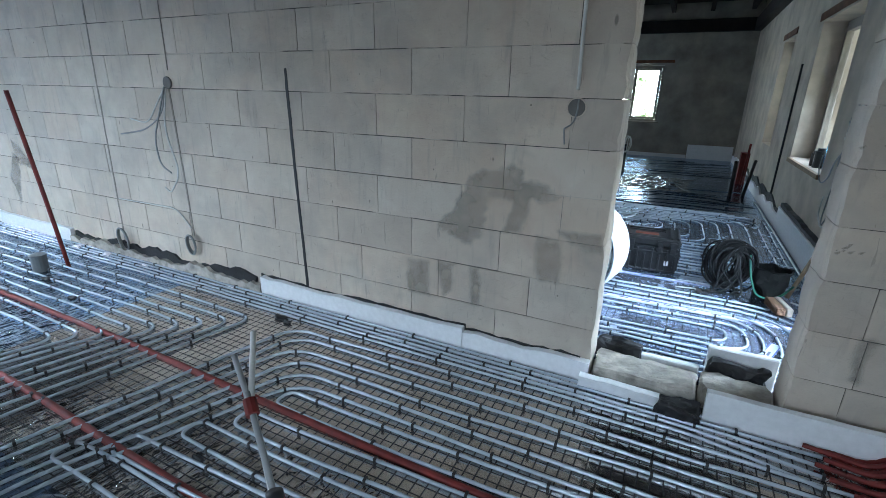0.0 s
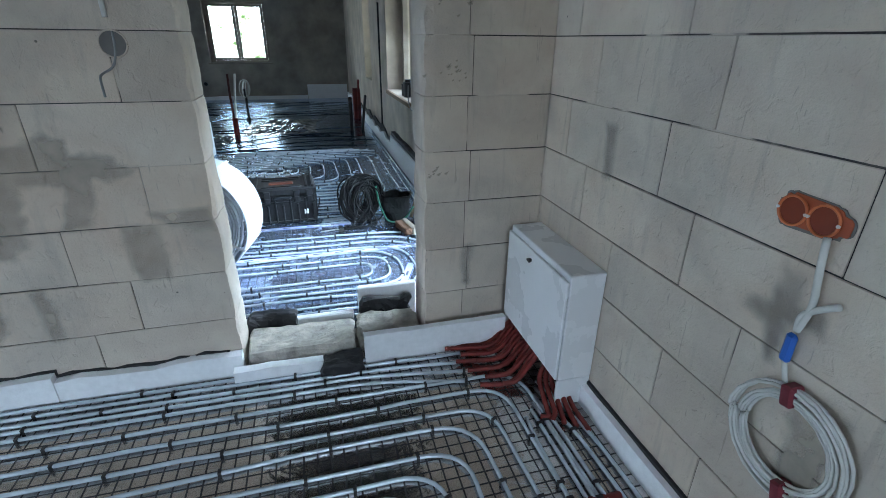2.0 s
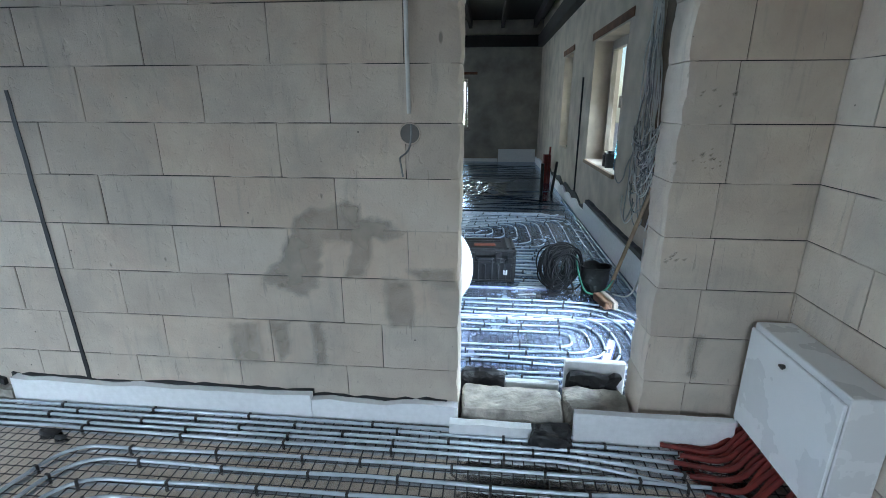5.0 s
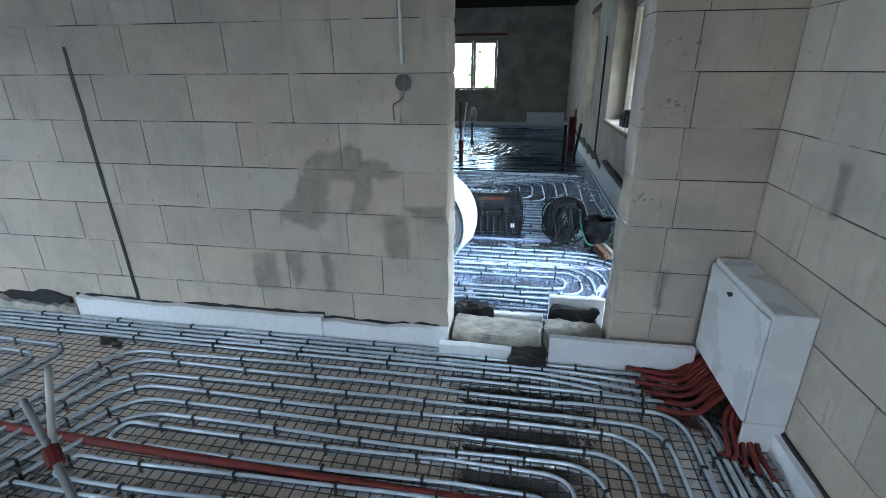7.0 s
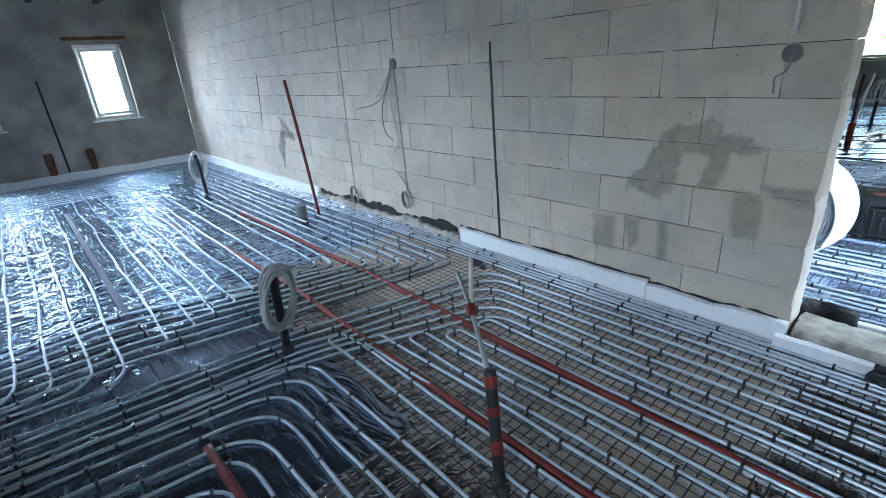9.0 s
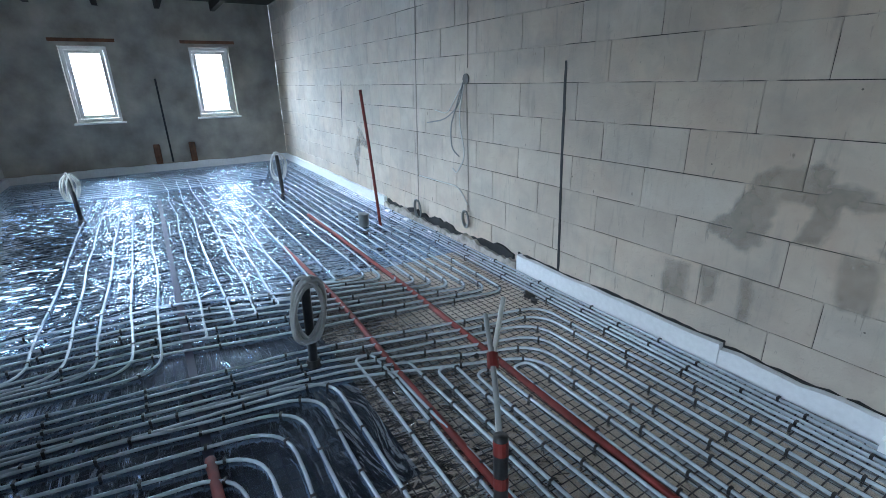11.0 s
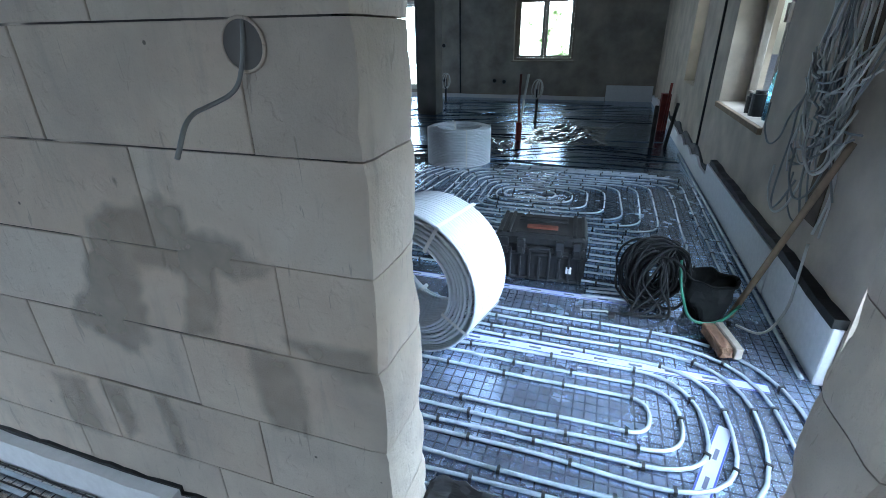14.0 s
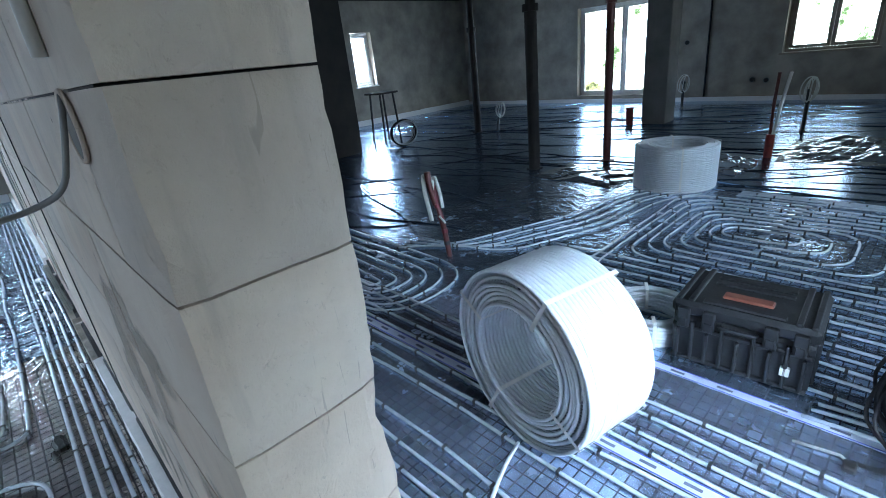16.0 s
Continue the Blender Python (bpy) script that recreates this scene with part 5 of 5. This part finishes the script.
tg = empty("tape_tool", (0.30, 4.12, 0), "small metal crimping tool lying on the foil", "tool")
V, F = tube_data([Vector((-0.16, 0.0, 0.01)), Vector((-0.02, 0.02, 0.012)), Vector((0.0, 0.0, 0.012))], 0.006, 6)
mesh_obj("rod", V, F, CABLE_W, tg, "", True)
bm = bmesh.new()
box(bm, -0.01, -0.05, 0.002, 0.03, 0.0, 0.028, 0.006)
part("tool_head", bm, STEEL, tg)

# wall cables
wc = empty("wall_cables", (0, 0, 0), "tangle of grey and white cables hanging down the wall", "cable tangle")
rnd = random.Random(5)
for j in range(20):
    # strands fall from the ceiling in one loose sheaf, swaying, and spread out below
    y0, y1 = 4.55 + 0.30 * rnd.random(), 4.05 + 0.80 * rnd.random()
    zend, ph = rnd.choice((0.40, 0.60, 0.75, 0.9, 1.0)), rnd.uniform(0, 6.28)
    amp = rnd.uniform(0.02, 0.09)
    pts = []
    for k in range(15):
        t = k / 14
        z = 2.9 + (zend - 2.9) * t
        pts.append((1.205 - 0.10 * t * (0.3 + 0.7 * rnd.random()), y0 + (y1 - y0) * t ** 2 + amp * math.sin(ph + 6.5 * t) + 0.03 * rnd.uniform(-1, 1), z))
    if j % 2:
        # the end turns up again in a hook
        x, y, z = pts[-1]
        sw = rnd.choice((-1, 1))
        pts += [(x - 0.02, y + 0.10 * sw, z - 0.07), (x - 0.03, y + 0.24 * sw, z + 0.02), (x - 0.01, y + 0.30 * sw, z + 0.16)]
    V, F = tube_data(resample(rounded(pts, 0.14, 5), 0.05), rnd.choice((0.0045, 0.0055, 0.0065)), 6)
    mesh_obj("cable", V, F, (CABLE_W, CABLE_G, CABLE_W)[j % 3], wc, "", True)
for j in range(12):
    # slack loops that swing between the strands
    ya, yb = 4.0 + 0.35 * rnd.random(), 4.50 + 0.35 * rnd.random()
    za, zb = 1.0 + 0.5 * rnd.random(), 0.9 + 0.6 * rnd.random()
    sag = rnd.uniform(0.12, 0.40)
    P = [Vector((1.14 - 0.05 * rnd.random() * math.sin(math.pi * k / 18), ya + (yb - ya) * k / 18, za + (zb - za) * k / 18 - sag * math.sin(math.pi * k / 18))) for k in range(19)]
    V, F = tube_data(P, 0.005, 6)
    mesh_obj("cable_turn", V, F, CABLE_G if j % 2 else CABLE_W, wc, "", True)
# thin proud strip whose brown is the shadow filling the chase
CHASE_SHADE = plain("chase_shadow", (0.13, 0.095, 0.065), 0.9, 0, 0.35, 7, 0.4)
tagged(rough_strip("wall_chase", "y", XE - 0.001, -0.006, 4.36, 4.54, 0.55, 2.95, 0.05, CHASE_SHADE, "wide brown strip coloured as the shadow in a chase behind the hanging cables", "wall chase", 0.03, 40), "wide brown strip coloured as the shadow in a chase behind the hanging cables", "wall chase")

# boards along the east wall of the big room
for k, (y0, y1, h) in enumerate(((3.78, 4.62, 0.30), (4.63, 6.85, 0.28))):
    tagged(slab("edge_board", (XE - 0.05, y0, 0), (XE - 0.004, y1, h), FOAM, None, 0.005), "tall white polystyrene board standing against the wall", "edge strip")
rough_strip("bitumen_edge", "y", XE - 0.001, -0.055, 3.78, 6.7, 0.302, 0.345, 0.02, BITUMEN, "black bitumen sheet folded over the board", "bitumen sheet", 0.1, 20)
rough_strip("edge_strip", "y", XE - 0.004, -0.04, 6.86, YFAR - 0.05, 0, 0.17, 0.08, FOAM, T, "edge strip", 0.2, 21)
rough_strip("bitumen_edge", "y", XE - 0.001, -0.02, 6.86, 11.0, 0, 0.24, 0.10, BITUMEN, "torn black bitumen sheet on the wall foot", "bitumen sheet", 0.2, 22)
tagged(slab("edge_board", (0.13, YFAR - 0.05, 0), (XE - 0.05, YFAR - 0.004, 0.36), FOAM, None, 0.005), "white polystyrene board against the far wall", "edge strip")
rough_strip("edge_strip", "x", YFAR - 0.003, -0.03, XW2, 0.12, 0, 0.09, 0.012, FOAM, T, "edge strip", 0.3, 23)
rough_strip("edge_strip", "y", XW2 + 0.003, 0.03, 7.5, YFAR - 0.04, 0, 0.14, 0.012, FOAM, T, "edge strip", 0.3, 24)
rough_strip("edge_strip", "x", YN2 + 0.003, 0.03, -6.0, DL - 0.3, 0, 0.12, 0.012, FOAM, T, "edge strip", 0.2, 25)
tagged(tube("edge_pipe", resample([Vector((XE - 0.085, 3.8, 0.012)), Vector((XE - 0.085, 8.5, 0.012))], 0.3), 0.011, PIPE), "heating pipe along the wall foot", "pipe")

# things on the window sill
bt = empty("plastic_bottle", (1.36, 5.98, 0.84), "half-empty blue plastic water bottle on the window ledge", "bottle")
bm = bmesh.new()
prof = [(0.0, 0.0), (0.058, 0.0), (0.062, 0.02), (0.060, 0.18), (0.064, 0.20), (0.060, 0.26), (0.05, 0.33), (0.02, 0.40), (0.017, 0.43)]
for (r0, z0), (r1, z1) in zip(prof[1:], prof[2:]):
    bmesh.ops.create_cone(bm, cap_ends=False, segments=18, radius1=r0, radius2=r1, depth=z1 - z0, matrix=Matrix.Translation((0, 0, (z0 + z1) / 2)))
part("bottle_body", bm, BOTTLE, bt, "", True)
bm = bmesh.new()
cyl(bm, 0, 0, 0.43, 0.455, 0.019)
part("cap", bm, BLUE, bt)
for x, y, r, h, m, lab in ((1.32, 6.20, 0.065, 0.20, BLACKP, "dark open jar on the window ledge"), (1.34, 5.74, 0.038, 0.20, FRAME_W, "white spray can on the window ledge"), (1.31, 6.36, 0.05, 0.16, STEEL, "dark tin on the window ledge")):
    e = empty("container", (x, y, 0.84), lab, "container")
    bm = bmesh.new()
    cyl(bm, 0, 0, 0, h * 0.85, r, r, 20)
    part("container_body", bm, m, e)
    bm = bmesh.new()
    cyl(bm, 0, 0, h * 0.85, h, r * 0.75, r * 0.7, 20)
    part("lid", bm, BLACKP, e)
tagged(slab("brick_piece", (1.27, 5.63, 0.842), (1.36, 5.70, 0.93), RED, None, 0.006), "broken red brick piece on the window ledge", "brick")
tagged(slab("window_ledge", (1.19, 5.6, 0.79), (1.30, 7.2, 0.838), WOOD, None, 0.004), "rough timber board under the deep window", "ledge")
tagged(lump("cloth", 1.29, 9.1, 1.36, 9.35, 0.16, GREEN, "x", "cloth", 9, 0.03), "crumpled green and white rag on the window ledge", "rag").location.z = 0.82

# posts and column


def prop(x, y, h, r, material, label):
    e = empty("steel_prop", (x, y, 0), label, "prop", "props under the beams")
    bm = bmesh.new()
    cyl(bm, 0, 0, 0.012, h * 0.55, r)
    part("outer_tube", bm, material, e)
    bm = bmesh.new()
    cyl(bm, 0, 0, h * 0.55, h, r * 0.82)
    part("inner_tube", bm, material, e)
    bm = bmesh.new()
    cyl(bm, 0, 0, h * 0.55 - 0.05, h * 0.55 + 0.03, r * 1.3)
    part("collar_nut", bm, material, e)
    bm = bmesh.new()
    box(bm, -0.075, -0.075, 0.0, 0.075, 0.075, 0.012)
    part("foot_plate", bm, material, e)
    return e


prop(-3.36, 7.44, H2 - 0.2, 0.075, DARKWOOD, "dark timber-coloured prop standing on the film")
prop(-6.30, 9.65, H2 - 0.2, 0.07, DARKWOOD, "dark prop standing on the film")
prop(-2.72, 8.17, H2 - 0.2, 0.05, REDPAINT, "red painted steel prop standing on the film")
col = empty("concrete_column", (-3.33, 11.25, 0), "square grey concrete column", "column")
bm = bmesh.new()
box(bm, -0.21, -0.21, 0, 0.21, 0.21, H2 - 0.001, 0.012)
part("shaft", bm, CONC_COL, col)
stub = empty("red_stub", (-3.72, 10.95, 0), "short red pipe stub by the column", "pipe stub")
bm = bmesh.new()
cyl(bm, 0, 0, 0, 0.28, 0.065)
part("stub_body", bm, RED, stub)
bm = bmesh.new()
cyl(bm, 0, 0, 0.28, 0.30, 0.07)
part("stub_rim", bm, RED, stub)
sa = empty("pipe_upstand", (-1.06, 8.9, 0), "red sleeve upstand with two thin pipes", "pipe upstand")
bm = bmesh.new()
cyl(bm, 0, 0, 0, 0.27, 0.045)
part("sleeve", bm, RED, sa)
for dx in (-0.02, 0.05):
    V, F = tube_data([Vector((dx * 0.3, 0, 0.2)), Vector((dx, 0.02, 0.6)), Vector((dx * 1.6 + 0.02, 0.03, 0.95))], 0.018, 8)
    mesh_obj("pipe", V, F, REDPAINT if dx < 0 else CABLE_W, sa, "", True)
upstand("cable_upstand", -1.04, 10.6, 0.58, (0.0, 0.0), 5, 0.16, "dark upstand with a ring of pale cable", BLACKP, CABLE_W, 0.58).children[2].location.x = 0.0
upstand("cable_upstand", -3.52, 12.9, 0.55, (0.0, 0.0), 3, 0.17, "dark upstand with a cable ring by the far wall", BLACKP, CABLE_W, 0.5)
upstand("cable_upstand", -6.0, 9.9, 0.45, (0.1, 0.0), 4, 0.14, "upstand with a small cable ring by the prop", BLACKP, CABLE_W, 0.42)
pl = empty("red_plank", (1.08, 10.35, 0), "red-brown board standing against the wall", "board")
bm = bmesh.new()
box(bm, -0.08, -0.10, 0, 0.06, 0.10, 0.58, 0.006)
part("board", bm, RED, pl)
V, F = tube_data([Vector((0.0, -0.12, 0)), Vector((0.03, -0.12, 0.75))], 0.02, 8)
mesh_obj("rod", V, F, RED, pl, "", True)
tagged(tube("black_rod", [Vector((1.02, 9.0, 0)), Vector((1.13, 9.3, 0.55))], 0.025, BLACKP), "black pipe leaning by the wall", "pipe")
tagged(tube("steel_rod", [Vector((0.82, 8.84, 0)), Vector((0.82, 8.86, 0.57))], 0.03, STEEL), "dark steel rod standing on the film", "rod")
tagged(tube("wall_cable", [Vector((-3.50, YFAR - 0.012, 0.1)), Vector((-3.52, YFAR - 0.012, 2.3))], 0.02, BITUMEN), "dark cable chase on the far wall", "wall chase")
tagged(tube("wall_cable", [Vector((XE - 0.01, 7.8, 0.2)), Vector((XE - 0.01, 7.8, 1.95))], 0.014, BITUMEN), "dark cable chase on the side wall", "wall chase")

# pump-like upstand with tape
pu = empty("taped_upstand", (-2.26, 4.70, 0), "dark red taped upstand with folded white pipes", "pipe upstand")
V, F = tube_data(resample(rounded([(0, 0, 0), (-0.03, 0.0, 0.22), (-0.10, 0.01, 0.46)], 0.2), 0.03), 0.022, 8)
mesh_obj("sleeve", V, F, REDPAINT, pu, "", True)
for z in (0.10, 0.20, 0.31, 0.40):
    x = -0.03 * min(1, z / 0.22) - max(0, z - 0.22) * 0.29
    V, F = tube_data([Vector((x, 0, z)), Vector((x - 0.005, 0, z + 0.03))], 0.0245, 8)
    mesh_obj("tape_band", V, F, MAROON if z > 0.15 else BLACKP, pu)
for pts, r, m in (([(-0.10, 0.0, 0.44), (-0.16, 0.0, 0.60), (-0.215, 0.0, 0.66), (-0.205, -0.01, 0.52), (-0.155, -0.01, 0.28)], 0.017, CABLE_W), ([(-0.09, 0.01, 0.42), (-0.13, 0.01, 0.62), (-0.10, 0.02, 0.64), (-0.055, 0.02, 0.50), (-0.045, 0.02, 0.40)], 0.014, CABLE_W), ([(-0.10, 0.0, 0.42), (-0.14, -0.01, 0.58), (-0.15, -0.01, 0.68)], 0.026, REDPAINT), ([(-0.09, 0.0, 0.40), (-0.11, 0.02, 0.55), (-0.16, 0.03, 0.60)], 0.022, MAROON), ([(-0.05, -0.02, 0.34), (0.02, -0.03, 0.30)], 0.008, CABLE_W)):
    V, F = tube_data(resample(rounded(pts, 0.05), 0.02), r, 8)
    mesh_obj("pipe", V, F, m, pu, "", True)

# dark corner: timber wall stub, stand and ring
tagged(slab("timber_post", (-7.35, 6.1, 0), (-7.15, 7.35, H2 - 0.2), DARKWOOD, None, 0.01), "broad dark timber partition in the shaded corner", "partition")
stn = empty("work_stand", (-7.6, 8.3, 0), "dark metal work stand under the small window", "stand")
for dx, dy in ((-0.2, -0.2), (0.2, -0.2), (-0.2, 0.2), (0.2, 0.2)):
    V, F = tube_data([Vector((dx, dy, 0)), Vector((dx * 0.8, dy * 0.8, 0.95))], 0.02, 6)
    mesh_obj("leg", V, F, STEEL, stn)
bm = bmesh.new()
box(bm, -0.24, -0.24, 0.95, 0.24, 0.24, 0.985, 0.005)
part("stand_top", bm, DARKWOOD, stn)
rg = empty("cable_ring", (-6.75, 8.05, 0), "dark coil of cable standing on edge", "cable coil")
for j in range(7):
    V, F = tube_data(ring_pts((0.02 * j - 0.06, 0.01 * math.sin(j), 0.26), (0.35, 1, 0), (0.1, 0, 1), 0.22 + 0.008 * (j % 3), 30), 0.012, 6)
    mesh_obj("cable_turn", V, F, CABLE_K if j % 3 else CABLE_G, rg, "", True)


# printed tapes with the maker's mark drawn as plain bars
def printed_tape(x0, x1, y, w, label, pitch, turn=0.0):
    e = empty("printed_tape", (x0, y, 0.002), label, "tape", "printed tapes")
    e.rotation_euler = (0, 0, turn)
    L = x1 - x0
    bm = bmesh.new()
    box(bm, 0, -w / 2, 0, L, w / 2, 0.002)
    part("strip", bm, TAPE, e)
    for s in (-1, 1):
        bm = bmesh.new()
        box(bm, 0, s * w * 0.44 - w * 0.05, 0.0021, L, s * w * 0.44 + w * 0.05, 0.0028)
        part("edge_line", bm, BLUEINK, e)
    u = 0.03
    while u < L - 0.12:
        bm = bmesh.new()
        box(bm, u, -w * 0.12, 0.0021, u + 0.062, w * 0.12, 0.0028)
        part("mark", bm, INK, e)
        u += pitch
    return e


printed_tape(-3.0, 0.98, 3.685, 0.062, "pale tape with dark printed bars stuck along the foil", 0.16)
printed_tape(-1.2, 0.40, 4.285, 0.055, "pale blue-edged tape along the edge of the foil", 0.2)
printed_tape(0.55, 1.1, 2.86, 0.062, "pale tape with dark printed bars stuck along the foil", 0.16, 1.2)


# crumpled clear film on the floor of the big room
def crumpled_sheet(x0, y0, x1, y1, h, seed, label):
    n, m = 34, 34
    V, F = [], []
    for i in range(n + 1):
        for j in range(m + 1):
            u, w = i / n, j / m
            x, y = x0 + (x1 - x0) * u, y0 + (y1 - y0) * w
            edge = min(1, 6 * min(u, 1 - u, w, 1 - w))
            r = abs(noise.noise(Vector((x * 2.6, y * 2.6, seed)))) + 0.5 * abs(noise.noise(Vector((x * 6.1, y * 6.1, seed + 3))))
            x += 0.12 * noise.noise(Vector((y * 2.2, seed, 0.5)))
            y += 0.12 * noise.noise(Vector((x * 2.2, seed, 4.5)))
            V.append((x, y, 0.004 + h * r * edge))
    for i in range(n):
        for j in range(m):
            a = i * (m + 1) + j
            F.append((a, a + m + 1, a + m + 2, a + 1))
    ob = mesh_obj("film_sheet", V, F, SHEET)
    return tagged(ob, label, "plastic film", "crumpled films")


SHEET = plain("clear_film", (0.45, 0.52, 0.60), 0.16, 0.7, 0.1, 5, 0.0)
crumpled_sheet(-0.95, 8.7, 0.25, 10.3, 0.10, 2.0, "crumpled shiny plastic film lying on the floor")
crumpled_sheet(-1.55, 7.9, -1.05, 8.7, 0.12, 5.0, "crumpled shiny plastic film behind the pipe coil")
crumpled_sheet(-3.1, 7.05, -1.95, 7.85, 0.05, 9.0, "crumpled shiny plastic film beside the pipe coil")


# ---- small marks and scraps ----
rnd = random.Random(31)
for cx, cz, wx, wz, count in ((0.76, 1.35, 0.09, 0.035, 16), (0.675, 0.915, 0.030, 0.016, 8), (0.80, 1.60, 0.10, 0.03, 7)):
    for k in range(count):
        x, z, s = rnd.gauss(cx, wx * 0.6), rnd.gauss(cz, wz * 0.7), rnd.uniform(0.004, 0.011)
        smear("smudge", "x", YN - 0.001, x, z, [(-s, s * 0.2), (-s * 0.2, s * 0.5), (s, s * 0.9), (s * 0.5, -s * 0.1), (s * 0.1, -s * 0.6), (-s * 0.7, -s * 0.5)], SOOT, "", parent=wall_mid)
for x, z in ((-1.72, 0.84), (-2.02, 0.80), (-2.72, 1.04), (-0.90, 1.17), (-5.2, 0.30)):
    smear("nail_hole", "x", YN - 0.001, x, z, [(-0.006, 0.0), (0.0, 0.008), (0.007, 0.0), (0.002, -0.015)], SOOT, "", parent=wall_mid)
for k, (x, y, s, m) in enumerate(((-2.28, 2.12, 0.05, BITUMEN), (-2.20, 2.09, 0.03, BITUMEN), (-4.42, 1.72, 0.05, BITUMEN), (-3.85, 1.62, 0.04, BITUMEN), (-4.05, 2.28, 0.035, FOAM), (-4.62, 2.29, 0.045, FOAM), (-3.2, 2.30, 0.03, CONCRETE), (-3.0, 2.31, 0.025, FOAM), (-5.1, 2.28, 0.05, FOAM), (-1.62, 0.98, 0.03, BITUMEN), (-1.85, 1.32, 0.028, BITUMEN), (0.98, 2.27, 0.025, STEEL), (-3.6, -0.65, 0.035, BITUMEN), (-3.1, -0.3, 0.03, BITUMEN))):
    lump("scrap", x - s, y - s * 0.5, x + s, y + s * 0.5, 0.010 + s * 0.22, m, "small torn scrap of building waste on the foil", "scrap", 30 + k, 0.016, 4)["group"] = "scraps on the floor"
# lintels over the windows
for y0, y1 in ((-1.18, -0.25), (0.75, 1.68)):
    tagged(slab("lintel", (XW + 0.001, y0, 2.26), (XW + 0.012, y1, 2.315), RUST, None, 0.003), "rust-brown lintel edge over the window", "lintel", kind="structure")
for y0, y1, z in ((5.45, 7.35, 2.38), (8.8, 9.95, 2.42)):
    tagged(slab("lintel", (XE2 - 0.014, y0, z), (XE2 - 0.003, y1, z + 0.09), RUST, None, 0.003), "rust-brown lintel edge over the window", "lintel", kind="structure")
tagged(slab("lintel", (-2.35, YFAR - 0.014, 2.36), (-0.5, YFAR - 0.003, 2.43), RUST, None, 0.003), "rust-brown lintel edge over the window", "lintel", kind="structure")
# sockets and damp marks on the far wall
for x, z in ((-3.95, 1.25), (-3.95, 0.42), (-2.6, 0.42), (-2.35, 0.40)):
    so = empty("wall_socket", (x, YFAR - 0.001, z), "dark flush socket box in the plastered wall", "socket box", "socket boxes")
    bm = bmesh.new()
    bmesh.ops.create_cone(bm, cap_ends=True, segments=18, radius1=0.05, radius2=0.045, depth=0.012, matrix=pose(0, -0.006, 0, 90, 0, 0))
    part("box_body", bm, BITUMEN, so)
    V, F = tube_data(ring_pts((0, -0.012, 0), (1, 0, 0), (0, 0, 1), 0.046, 20), 0.005, 5)
    mesh_obj("box_rim", V, F, GREYPL, so, "", True)

# long creases in the black film
rnd = random.Random(21)
chunks = []
for k in range(330):
    x, y = rnd.uniform(XW2 + 0.4, 1.0), rnd.uniform(3.0, YFAR - 0.6)
    if y < 7.4 and x > -3.3:
        continue
    a = math.atan2(y - 7.2, x + 14.0) * 0.5 + rnd.gauss(0.0, 0.16) + (0.9 if rnd.random() < 0.12 else 0.0)
    L, hgt, w = rnd.uniform(0.5, 2.8), rnd.uniform(0.004, 0.014), rnd.uniform(0.008, 0.028)
    n = 14
    V, F = [], []
    for i in range(n + 1):
        t = i / n - 0.5
        bend = 0.10 * noise.noise(Vector((t * 2, k * 3.1, 0))) * L
        px = x + math.cos(a) * t * L - math.sin(a) * bend
        py = y + math.sin(a) * t * L + math.cos(a) * bend
        px, py = min(1.1, max(XW2 + 0.05, px)), min(YFAR - 0.1, max(2.75, py))
        s = math.sin(math.pi * (i / n)) ** 0.5 if 0 < i < n else 0.0
        for o, zz in ((-w, 0.0), (-w * 0.35, hgt * 0.75), (0.0, hgt), (w * 0.55, hgt * 0.3), (w, 0.0)):
            V.append((px - math.sin(a) * o, py + math.cos(a) * o, 0.0008 + zz * s))
    for i in range(n):
        for q in range(4):
            F.append((i * 5 + q, i * 5 + q + 1, i * 5 + q + 6, i * 5 + q + 5))
    chunks.append((V, F))
V, F = merge(chunks)
tagged(mesh_obj("film_creases", V, F, FILM, None, "", True), "long creases standing up in the black plastic film", "film creases", kind="stuff")
